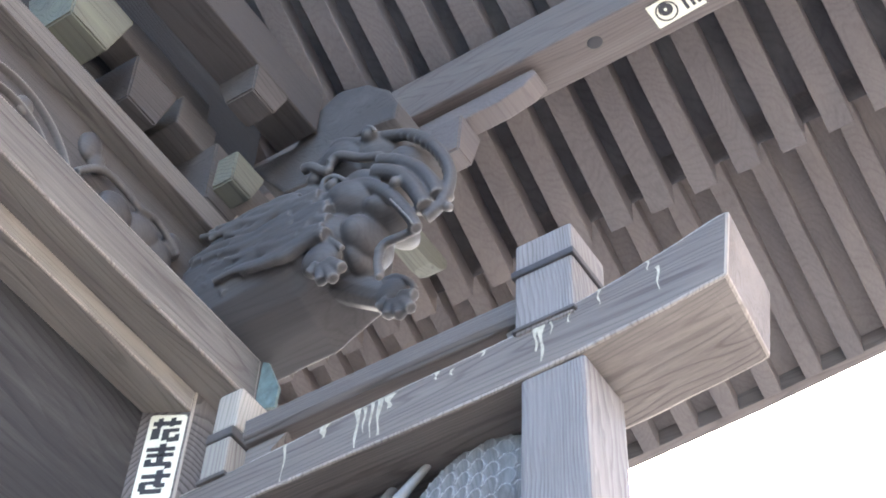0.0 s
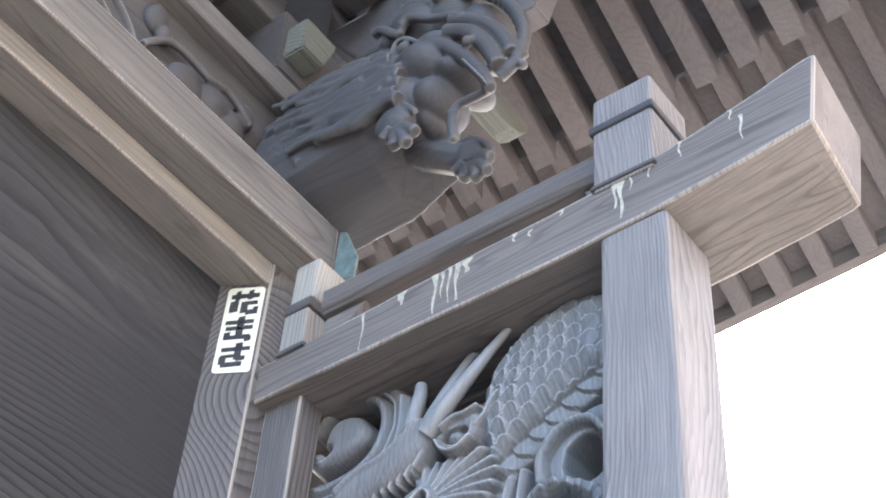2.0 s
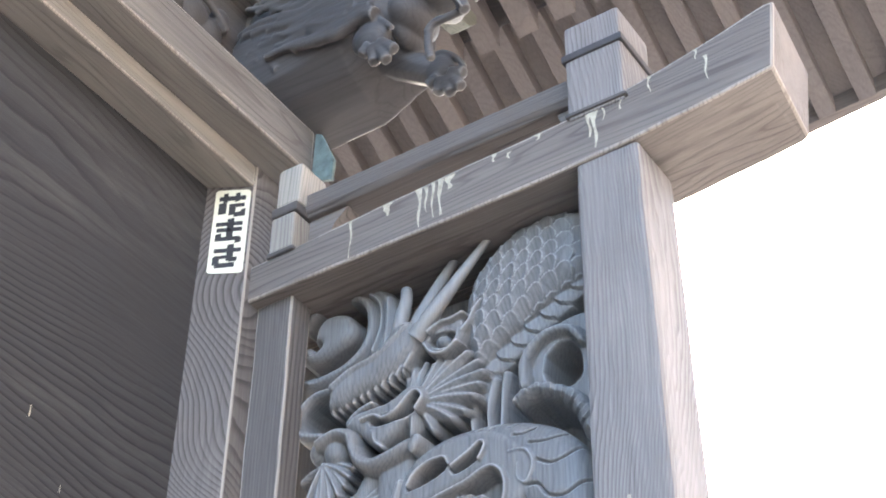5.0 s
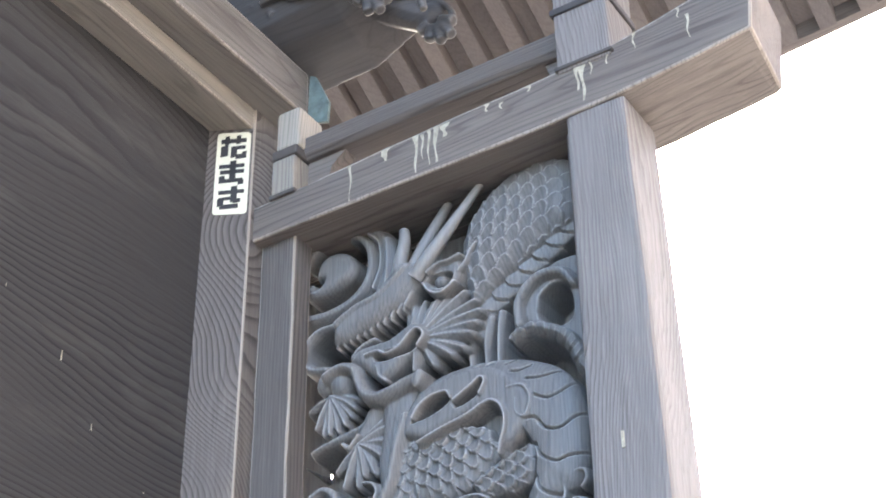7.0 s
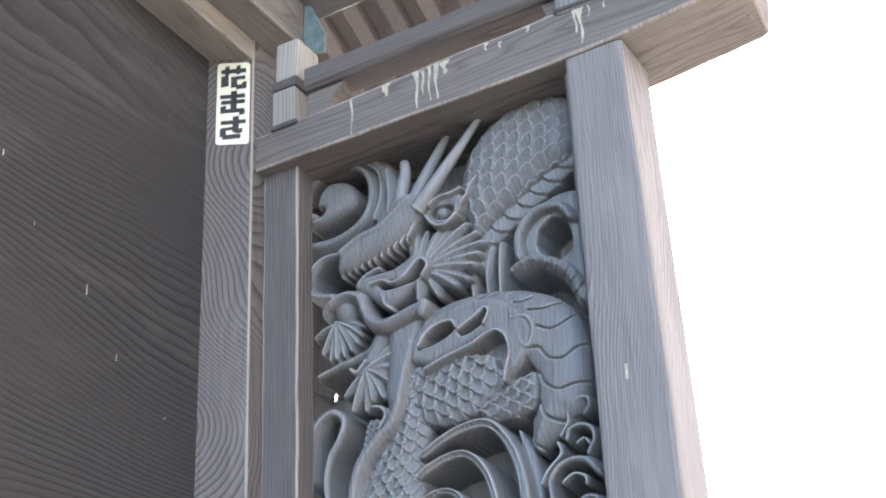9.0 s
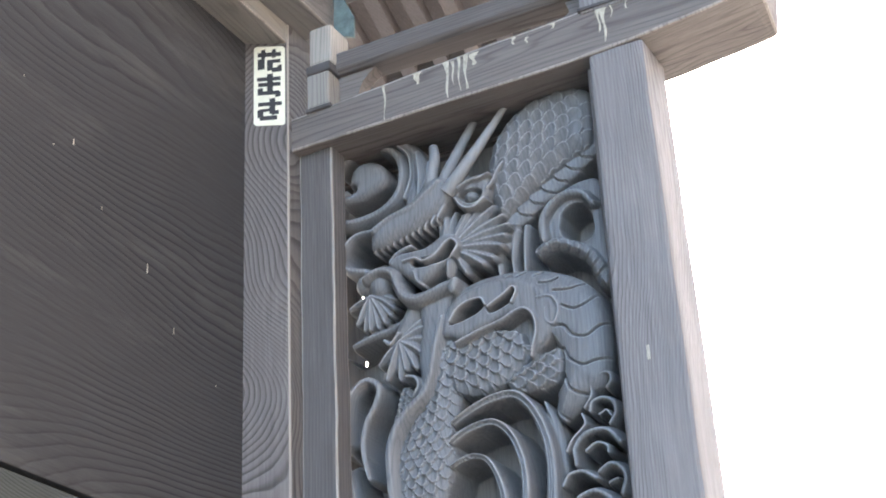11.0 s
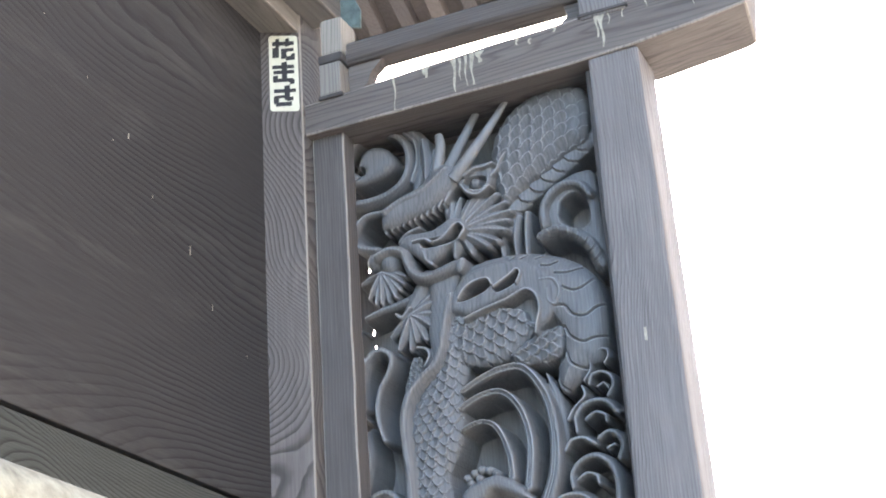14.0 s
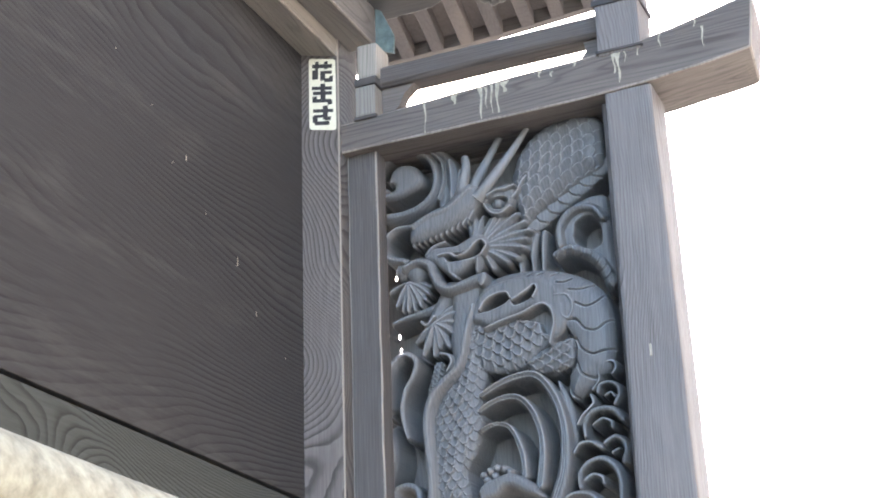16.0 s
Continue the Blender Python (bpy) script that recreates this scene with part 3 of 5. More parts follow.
cut([(0.411, 2.415), (0.413, 2.392), (0.429, 2.377), (0.452, 2.375)], 0.0018, 0.0070)
cut([(0.344, 2.619), (0.354, 2.626)], 0.0019, 0.0070)
cut([(0.366, 2.620), (0.378, 2.626)], 0.0019, 0.0070)
cut([(0.394, 2.614), (0.406, 2.619)], 0.0019, 0.0070)
# scaled shoulder under the folded flap
hollow([(0.231, 2.534), (0.264, 2.556), (0.309, 2.559), (0.359, 2.570), (0.394, 2.549), (0.431, 2.487), (0.434, 2.450), (0.417, 2.421), (0.344, 2.425), (0.285, 2.434), (0.242, 2.450)], 0.026, 0.0102)
plate([(0.231, 2.546), (0.259, 2.554), (0.304, 2.557), (0.349, 2.567), (0.379, 2.556), (0.390, 2.521), (0.382, 2.495), (0.359, 2.472), (0.325, 2.449), (0.281, 2.445), (0.243, 2.459), (0.224, 2.500)], 0.030, 0.020, 0.0296, scales=(0.0216, -66))
plate([(0.331, 2.455), (0.359, 2.475), (0.393, 2.487), (0.426, 2.490), (0.428, 2.457), (0.414, 2.436), (0.378, 2.431), (0.340, 2.438)], 0.032, 0.016, 0.0153, scales=(0.0197, -15))
plate([(0.234, 2.572), (0.258, 2.517), (0.257, 2.462), (0.243, 2.405), (0.238, 2.347), (0.225, 2.307), (0.208, 2.273), (0.207, 2.216), (0.136, 2.225), (0.138, 2.298), (0.134, 2.363), (0.163, 2.423), (0.194, 2.462), (0.211, 2.525)], 0.024, 0.026, 0.0388, scales=(0.0182, -84))
# folded flap with its rims
plate([(0.236, 2.548), (0.240, 2.583), (0.264, 2.610), (0.303, 2.621), (0.346, 2.622), (0.384, 2.610), (0.420, 2.578), (0.433, 2.548), (0.424, 2.517), (0.397, 2.489), (0.385, 2.487), (0.382, 2.535), (0.358, 2.555), (0.313, 2.545), (0.265, 2.534)], 0.044, 0.016, 0.0136)
hollow([(0.250, 2.562), (0.262, 2.580), (0.287, 2.591), (0.309, 2.591), (0.314, 2.582), (0.300, 2.571), (0.270, 2.563)], 0.012, 0.0034)
hollow([(0.315, 2.574), (0.343, 2.587), (0.361, 2.598), (0.366, 2.592), (0.359, 2.577), (0.335, 2.567), (0.319, 2.566)], 0.018, 0.0034)
plate([(0.260, 2.562), (0.281, 2.574), (0.309, 2.572), (0.331, 2.572), (0.303, 2.563), (0.274, 2.553)], 0.030, 0.012, 0.0068, scales=(0.0102, -60))
hollow([(0.314, 2.539), (0.345, 2.549), (0.372, 2.556), (0.388, 2.544), (0.391, 2.516), (0.383, 2.503), (0.368, 2.509), (0.363, 2.526), (0.342, 2.534)], 0.030, 0.0044)
tube([(0.264, 2.529), (0.300, 2.539), (0.339, 2.547), (0.365, 2.557), (0.381, 2.557), (0.394, 2.543), (0.397, 2.519), (0.390, 2.492), (0.387, 2.479)], 0.0049, 0.0039, 0.052, 0.016)
tube([(0.320, 2.576), (0.347, 2.589), (0.363, 2.598), (0.369, 2.589), (0.360, 2.573)], 0.0035, 0.0028, 0.052, 0.016)
tube([(0.255, 2.568), (0.267, 2.584), (0.287, 2.593), (0.309, 2.593), (0.316, 2.581)], 0.0036, 0.0029, 0.052, 0.016)
tube([(0.401, 2.572), (0.424, 2.568), (0.433, 2.546), (0.424, 2.524), (0.412, 2.533), (0.412, 2.552)], 0.0043, 0.0032, 0.052, 0.010)
# water arcs
plate([(0.239, 2.421), (0.282, 2.445), (0.334, 2.454), (0.375, 2.432), (0.401, 2.383), (0.412, 2.331), (0.400, 2.260), (0.380, 2.201), (0.236, 2.220), (0.218, 2.285), (0.219, 2.359)], 0.001, 0.003, 0.0113)
plate([(0.383, 2.421), (0.406, 2.388), (0.417, 2.339), (0.415, 2.293), (0.398, 2.234), (0.383, 2.196), (0.367, 2.198), (0.395, 2.286), (0.395, 2.358)], 0.020, 0.014, 0.0129)
tube([(0.243, 2.407), (0.275, 2.422), (0.314, 2.432), (0.349, 2.429), (0.375, 2.399), (0.392, 2.353), (0.396, 2.297), (0.389, 2.244), (0.372, 2.200)], 0.0043, 0.0182, 0.026, 0.026, "lines")
tube([(0.238, 2.379), (0.257, 2.389), (0.283, 2.396), (0.312, 2.394), (0.336, 2.369), (0.350, 2.330), (0.353, 2.288), (0.345, 2.232)], 0.0043, 0.0140, 0.024, 0.026, "lines")
tube([(0.235, 2.342), (0.253, 2.349), (0.273, 2.351), (0.292, 2.342), (0.306, 2.317), (0.315, 2.284), (0.316, 2.251)], 0.0033, 0.0109, 0.022, 0.024, "lines")
# wave crests beside the post
tube([(0.474, 2.424), (0.485, 2.435), (0.498, 2.433), (0.501, 2.420), (0.494, 2.411)], 0.0039, 0.0052, 0.024, 0.024, lean=-0.35)
tube([(0.462, 2.381), (0.467, 2.394), (0.484, 2.398), (0.500, 2.389), (0.504, 2.372), (0.495, 2.356)], 0.0051, 0.0067, 0.024, 0.024, lean=-0.35)
tube([(0.433, 2.306), (0.433, 2.329), (0.447, 2.347), (0.468, 2.353), (0.490, 2.347), (0.505, 2.328)], 0.0062, 0.0083, 0.024, 0.024, lean=-0.35)
tube([(0.469, 2.290), (0.484, 2.298), (0.500, 2.292), (0.509, 2.272), (0.503, 2.252)], 0.0061, 0.0082, 0.024, 0.024, lean=-0.35)
tube([(0.412, 2.280), (0.422, 2.293), (0.443, 2.295), (0.462, 2.283)], 0.0054, 0.0073, 0.024, 0.024, lean=-0.35)
tube([(0.417, 2.217), (0.418, 2.241), (0.436, 2.259), (0.461, 2.263), (0.484, 2.246), (0.494, 2.217), (0.492, 2.177)], 0.0069, 0.0092, 0.024, 0.024, lean=-0.35)
tube([(0.379, 2.194), (0.403, 2.207), (0.434, 2.203), (0.453, 2.184)], 0.0061, 0.0082, 0.024, 0.024, lean=-0.35)
tube([(0.468, 2.428), (0.468, 2.404), (0.456, 2.387)], 0.0028, 0.0037, 0.024, 0.024, lean=-0.35)
tube([(0.451, 2.378), (0.454, 2.361), (0.434, 2.343), (0.424, 2.328)], 0.0039, 0.0052, 0.024, 0.024, lean=-0.35)
tube([(0.474, 2.376), (0.485, 2.380), (0.491, 2.371)], 0.0036, 0.0029, 0.022, 0.018)
tube([(0.449, 2.326), (0.465, 2.334), (0.481, 2.327), (0.482, 2.317)], 0.0052, 0.0041, 0.022, 0.018)
tube([(0.423, 2.227), (0.440, 2.237), (0.456, 2.231), (0.459, 2.219)], 0.0056, 0.0045, 0.022, 0.018)
tube([(0.480, 2.272), (0.491, 2.276)], 0.0051, 0.0041, 0.022, 0.018)
plate([(0.412, 2.331), (0.426, 2.318), (0.462, 2.308), (0.494, 2.319), (0.496, 2.186), (0.375, 2.202), (0.388, 2.241)], 0.001, 0.003, 0.0085)
# crest of foam at the foot
plate([(0.229, 2.229), (0.241, 2.244), (0.267, 2.253), (0.291, 2.258), (0.318, 2.246), (0.340, 2.227), (0.352, 2.207), (0.329, 2.210), (0.288, 2.232), (0.265, 2.217), (0.233, 2.211)], 0.040, 0.018, 0.0108)
blob(0.240, 2.260, 0.0087, 0.0085, 0, 0.036, 0.016)
blob(0.253, 2.266, 0.0087, 0.0085, 0, 0.036, 0.016)
blob(0.266, 2.270, 0.0086, 0.0085, 0, 0.036, 0.016)
blob(0.279, 2.267, 0.0086, 0.0084, 0, 0.036, 0.016)
blob(0.291, 2.259, 0.0086, 0.0084, 0, 0.036, 0.016)
blob(0.246, 2.249, 0.0087, 0.0085, 0, 0.036, 0.016)
blob(0.261, 2.255, 0.0086, 0.0085, 0, 0.036, 0.016)
tube([(0.061, 2.247), (0.067, 2.258), (0.087, 2.262), (0.104, 2.251), (0.108, 2.230)], 0.0091, 0.0091, 0.020, 0.020, lean=0.3)
# streamers and long ribbon
tube([(0.057, 2.417), (0.057, 2.450), (0.063, 2.482), (0.077, 2.502), (0.097, 2.509), (0.114, 2.494), (0.108, 2.469), (0.092, 2.444), (0.084, 2.413), (0.086, 2.382), (0.094, 2.351)], 0.0105, 0.0070, 0.026, 0.024, lean=0.35)
tube([(0.061, 2.497), (0.049, 2.454), (0.050, 2.410), (0.058, 2.365), (0.064, 2.323), (0.053, 2.280), (0.036, 2.245)], 0.0070, 0.0081, 0.018, 0.022)
plate([(0.143, 2.488), (0.163, 2.494), (0.167, 2.471), (0.152, 2.440), (0.133, 2.426), (0.129, 2.444)], 0.014, 0.014, 0.0081, scales=(0.0104, -80))
plate([(0.192, 2.627), (0.232, 2.633), (0.261, 2.628), (0.244, 2.586), (0.232, 2.549), (0.225, 2.505), (0.217, 2.474), (0.195, 2.448), (0.175, 2.455), (0.188, 2.484), (0.185, 2.529), (0.192, 2.572)], 0.032, 0.018, 0.0186)
tube([(0.241, 2.576), (0.226, 2.529), (0.218, 2.492), (0.203, 2.461), (0.175, 2.439), (0.152, 2.414), (0.141, 2.379), (0.142, 2.331), (0.146, 2.283), (0.146, 2.226)], 0.0091, 0.0125, 0.042, 0.020, lean=-0.45)
tube([(0.169, 2.500), (0.184, 2.495), (0.190, 2.481), (0.181, 2.465)], 0.0045, 0.0040, 0.040, 0.016)
# claws with spread hair
tube([(0.043, 2.576), (0.087, 2.589), (0.141, 2.597), (0.188, 2.614)], 0.0047, 0.0129, 0.016, 0.018)
tube([(0.149, 2.561), (0.166, 2.591), (0.191, 2.628)], 0.0151, 0.0186, 0.026, 0.020)
fan((0.159, 2.562), [(0.118, 2.534), (0.132, 2.507), (0.153, 2.503), (0.165, 2.516), (0.181, 2.516), (0.194, 2.537), (0.203, 2.558), (0.206, 2.579), (0.202, 2.595)], 0.0074, 0.034, 0.018)
tube([(0.134, 2.568), (0.143, 2.560), (0.152, 2.567), (0.159, 2.575)], 0.0041, 0.0035, 0.046, 0.010)
blob(0.094, 2.680, 0.0168, 0.0188, 0, 0.030, 0.022)
blob(0.123, 2.671, 0.0202, 0.0226, 0, 0.032, 0.024)
fan((0.107, 2.655), [(0.062, 2.643), (0.079, 2.614), (0.090, 2.602), (0.102, 2.600), (0.115, 2.601), (0.129, 2.606), (0.137, 2.618), (0.145, 2.628), (0.149, 2.641)], 0.0062, 0.030, 0.018)
# whiskers
tube([(0.121, 2.766), (0.087, 2.767), (0.065, 2.751), (0.060, 2.729), (0.071, 2.709), (0.102, 2.697)], 0.0085, 0.0097, 0.034, 0.022)
tube([(0.106, 2.680), (0.133, 2.687), (0.156, 2.676), (0.164, 2.653), (0.175, 2.632), (0.195, 2.621), (0.223, 2.624), (0.243, 2.629), (0.262, 2.631)], 0.0093, 0.0128, 0.046, 0.022)
blob(0.264, 2.627, 0.0080, 0.0140, -20, 0.062, 0.008)
# mane behind the jaw
fan((0.244, 2.709), [(0.235, 2.751), (0.249, 2.760), (0.264, 2.762)], 0.0070, 0.034, 0.014)
fan((0.258, 2.694), [(0.280, 2.752), (0.299, 2.764), (0.317, 2.763), (0.333, 2.751), (0.347, 2.734), (0.355, 2.714), (0.348, 2.699), (0.342, 2.682), (0.327, 2.665), (0.309, 2.659), (0.279, 2.653), (0.249, 2.652)], 0.0087, 0.034, 0.022)
# jaw, lips and mouth
plate([(0.146, 2.689), (0.158, 2.708), (0.186, 2.712), (0.221, 2.714), (0.248, 2.725), (0.270, 2.718), (0.281, 2.700), (0.273, 2.683), (0.245, 2.670), (0.226, 2.653), (0.202, 2.644), (0.182, 2.659), (0.167, 2.676)], 0.042, 0.020, 0.0142)
hollow([(0.188, 2.686), (0.204, 2.690), (0.232, 2.691), (0.254, 2.703), (0.265, 2.703), (0.270, 2.695), (0.259, 2.682), (0.236, 2.674), (0.208, 2.673), (0.192, 2.678)], 0.020, 0.0035)
hollow([(0.171, 2.710), (0.192, 2.724), (0.218, 2.726), (0.227, 2.717), (0.217, 2.705), (0.192, 2.706)], 0.016, 0.0047)
tube([(0.179, 2.690), (0.200, 2.690), (0.215, 2.681), (0.236, 2.686), (0.256, 2.703), (0.268, 2.705), (0.276, 2.692), (0.266, 2.678)], 0.0039, 0.0035, 0.054, 0.016)
tube([(0.195, 2.670), (0.200, 2.653), (0.210, 2.642)], 0.0046, 0.0035, 0.054, 0.010)
tube([(0.151, 2.700), (0.163, 2.712), (0.187, 2.719)], 0.0071, 0.0047, 0.044, 0.014)
# snout with its row of teeth, brow and eye
plate([(0.121, 2.725), (0.118, 2.751), (0.131, 2.771), (0.160, 2.787), (0.191, 2.796), (0.211, 2.811), (0.226, 2.831), (0.258, 2.824), (0.278, 2.808), (0.270, 2.785), (0.250, 2.766), (0.227, 2.752), (0.196, 2.739), (0.163, 2.731), (0.141, 2.725)], 0.048, 0.022, 0.0239)
tube([(0.131, 2.757), (0.163, 2.772), (0.198, 2.779), (0.227, 2.796), (0.249, 2.812)], 0.0106, 0.0095, 0.056, 0.018)
tube([(0.133, 2.737), (0.128, 2.731), (0.123, 2.722)], 0.0043, 0.0014, 0.046, 0.014)
tube([(0.145, 2.738), (0.140, 2.732), (0.135, 2.723)], 0.0043, 0.0014, 0.046, 0.014)
tube([(0.156, 2.739), (0.151, 2.733), (0.146, 2.725)], 0.0043, 0.0014, 0.046, 0.014)
tube([(0.167, 2.741), (0.162, 2.735), (0.157, 2.727)], 0.0043, 0.0014, 0.046, 0.014)
tube([(0.179, 2.743), (0.174, 2.737), (0.169, 2.729)], 0.0043, 0.0014, 0.046, 0.014)
tube([(0.190, 2.746), (0.185, 2.740), (0.180, 2.731)], 0.0043, 0.0014, 0.046, 0.014)
tube([(0.202, 2.749), (0.197, 2.743), (0.192, 2.734)], 0.0042, 0.0014, 0.046, 0.014)
tube([(0.213, 2.752), (0.208, 2.746), (0.203, 2.737)], 0.0042, 0.0014, 0.046, 0.014)
tube([(0.224, 2.755), (0.219, 2.749), (0.214, 2.741)], 0.0042, 0.0014, 0.046, 0.014)
tube([(0.236, 2.759), (0.231, 2.753), (0.226, 2.745)], 0.0042, 0.0014, 0.046, 0.014)
tube([(0.247, 2.763), (0.242, 2.757), (0.237, 2.749)], 0.0042, 0.0014, 0.046, 0.014)
plate([(0.259, 2.787), (0.274, 2.805), (0.300, 2.814), (0.330, 2.812), (0.335, 2.789), (0.327, 2.766), (0.308, 2.753), (0.281, 2.759)], 0.040, 0.018, 0.0105)
hollow([(0.276, 2.782), (0.291, 2.790), (0.314, 2.788), (0.322, 2.777), (0.310, 2.763), (0.287, 2.768)], 0.040, 0.0035)
blob(0.297, 2.779, 0.0127, 0.0104, -8, 0.040, 0.016)
tube([(0.275, 2.777), (0.287, 2.759), (0.306, 2.753), (0.326, 2.764)], 0.0041, 0.0034, 0.052, 0.014)
tube([(0.283, 2.793), (0.302, 2.801), (0.318, 2.800), (0.336, 2.804)], 0.0052, 0.0035, 0.054, 0.014)
tube([(0.328, 2.783), (0.340, 2.794), (0.349, 2.811), (0.359, 2.821)], 0.0046, 0.0034, 0.046, 0.012)
tube([(0.257, 2.789), (0.252, 2.771), (0.242, 2.755)], 0.0058, 0.0035, 0.050, 0.012)
# forelock
tube([(0.206, 2.807), (0.207, 2.848), (0.202, 2.891)], 0.0096, 0.0036, 0.036, 0.022, "blade")
tube([(0.214, 2.814), (0.222, 2.842), (0.223, 2.866)], 0.0059, 0.0024, 0.036, 0.022, "blade")
PIERCED = [(0.041, 2.706), (0.043, 2.651), (0.044, 2.583), (0.046, 2.553), (0.044, 2.392)]

# tool marks and the worn unevenness of old carving
RELIEF += 0.00025 * np.sin(GX * 900 + 6 * np.sin(GZ * 11) + 3 * np.sin(GZ * 29 + GX * 17))
for turn in range(1):
    RELIEF[1:-1, 1:-1] = 0.72 * RELIEF[1:-1, 1:-1] + 0.07 * (RELIEF[:-2, 1:-1] + RELIEF[2:, 1:-1] + RELIEF[1:-1, :-2] + RELIEF[1:-1, 2:])
for hx, hz in PIERCED:
    RELIEF *= 1 - np.exp(-((((GX - hx - 0.006) / 0.011) ** 2 + ((GZ - hz + 0.005) / 0.013) ** 2) ** 2))
rows, cols = RELIEF.shape
GROUND_Y = 0.160
RELIEF += 0.045 * np.clip((RELIEF - 0.006) / 0.010, 0, 1)
front = np.stack([GX, GROUND_Y - RELIEF, GZ], -1).reshape(-1, 3)
back = np.stack([GX, np.full_like(GX, GROUND_Y + 0.004), GZ], -1).reshape(-1, 3)
open_cell = np.zeros((rows - 1, cols - 1), bool)
for hx, hz in PIERCED:
    open_cell |= ((GX[:-1, :-1] - hx) / 0.0028) ** 2 + ((GZ[:-1, :-1] - hz) / 0.0070) ** 2 < 1
ids = np.arange(rows * cols).reshape(rows, cols)
keep = ~open_cell
a, b, c, d = (q[keep] for q in (ids[:-1, :-1], ids[:-1, 1:], ids[1:, 1:], ids[1:, :-1]))
faces = np.concatenate([np.stack([a, b, c, d], -1), np.stack([d, c, b, a], -1)[::1] + rows * cols])
relief = bpy.data.meshes.new("relief_panel")
relief.from_pydata(np.concatenate([front, back]).tolist(), [], faces.tolist())
relief.polygons.foreach_set("use_smooth", [True] * len(relief.polygons))
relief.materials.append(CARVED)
panel = new("relief_panel", relief)
panel.parent = screen
panel["label"] = "carved relief of a scaled dragon among waves"

# ---- paper slip on the pillar ----
slip = tagged(new("votive_slip"), "yellowed paper votive slip with black brush marks on the pillar", "sticker")
FACE = radians(28.6)
u = Vector((math.cos(FACE), math.sin(FACE), 0))
n_out = Vector((math.sin(FACE), -math.cos(FACE), 0))
slip_at = Vector((-0.0238, -0.0252, 2.968))
slip.matrix_world = Matrix((
    (u.x, 0, n_out.x, slip_at.x + n_out.x * 0.001),
    (u.y, 0, n_out.y, slip_at.y + n_out.y * 0.001),
    (0, 1, 0, slip_at.z),
    (0, 0, 0, 1)))
SW, SH = 0.053, 0.158


def rounded(w, h, r, z0, z1):
    pts = []
    for cx, cy, a0 in ((w / 2 - r, h - r, 0), (-w / 2 + r, h - r, 90), (-w / 2 + r, r, 180), (w / 2 - r, r, 270)):
        pts += [(cx + r * math.cos(radians(a0 + k * 22.5)), cy + r * math.sin(radians(a0 + k * 22.5))) for k in range(5)]
    return prism(pts, "z", z0, z1)


part("paper", rounded(SW, SH, 0.006, 0.0, 0.0008), PAPER, slip)


def mark(x0, x1, y0, y1, lean=0.0):
    """One plain black bar of the writing."""
    part("ink_bar", prism([(x0, y0), (x1, y0 + lean), (x1, y1 + lean), (x0, y1)], "z", 0.0009, 0.0016, 0.0005), INK, slip)


for base, bars in ((0.106, ((-0.020, 0.020, 0.030, 0.0385), (-0.014, -0.007, 0.026, 0.044), (0.004, 0.011, 0.028, 0.045), (-0.020, -0.008, 0.004, 0.025), (-0.004, 0.019, 0.017, 0.024), (-0.004, 0.006, 0.002, 0.018), (0.004, 0.021, -0.001, 0.008), (0.014, 0.021, 0.006, 0.013))),
                   (0.059, ((-0.021, 0.019, 0.028, 0.0355), (-0.019, 0.019, 0.017, 0.0245), (-0.004, 0.006, 0.003, 0.042), (-0.020, 0.017, 0.000, 0.0075), (-0.020, -0.011, 0.004, 0.013), (0.010, 0.019, -0.004, 0.005))),
                   (0.010, ((-0.019, 0.021, 0.027, 0.0345), (0.000, 0.010, 0.012, 0.042), (0.004, 0.016, 0.010, 0.018), (-0.020, -0.010, 0.004, 0.019), (-0.016, 0.013, -0.001, 0.0075), (-0.018, 0.000, 0.015, 0.021)))):
    for x0, x1, y0, y1 in bars:
        mark(x0, x1, base + y0, base + y1, 0.002)

# ---- pale flecks and scratches on the board wall ----
flecks = tagged(new("pale_flecks"), "tiny pale flecks and scratches on the weathered board wall", "stain")
for k in range(16):
    y, z = -1.25 + 1.2 * ((k * 0.618) % 1), 2.30 + 0.78 * ((k * 0.387 + 0.13) % 1)
    long, wide = 0.001 + 0.008 * ((k * 0.271) % 1) ** 3, 0.0004 + 0.0003 * (k % 3)
    part("fleck", prism([(y - wide, z - long), (y + wide, z - long * 0.8), (y + wide * 0.6, z + long), (y - wide * 0.7, z + long * 0.9)], "x", -0.0602, -0.0594), LIME, flecks)

# ---- dried drips on the cap beam ----
drips = tagged(new("dried_drips"), "pale dried drips running down the cap beam", "stain")


def drip(x, top, low, w):
    bm = bmesh.new()
    left, right = [], []
    for k in range(9):
        s = k / 8
        z = top + (low - top) * s
        half = w * (0.42 + 1.0 * (1 - s) ** 3 + 0.18 * math.sin(9 * s + x * 90))
        mid = x + 0.0015 * math.sin(7 * s + x * 60)
        left.append(bm.verts.new((mid - half, -0.0014, z)))
        right.append(bm.verts.new((mid + half, -0.0014, z)))
    crest = [bm.verts.new(((a.co.x + b.co.x) / 2, -0.0019, a.co.z)) for a, b in zip(left, right)]
    for k in range(8):
        bm.faces.new((left[k], left[k + 1], crest[k + 1], crest[k]))
        bm.faces.new((crest[k], crest[k + 1], right[k + 1], right[k]))
    part("drip", bm, LIME, drips, smooth=True)


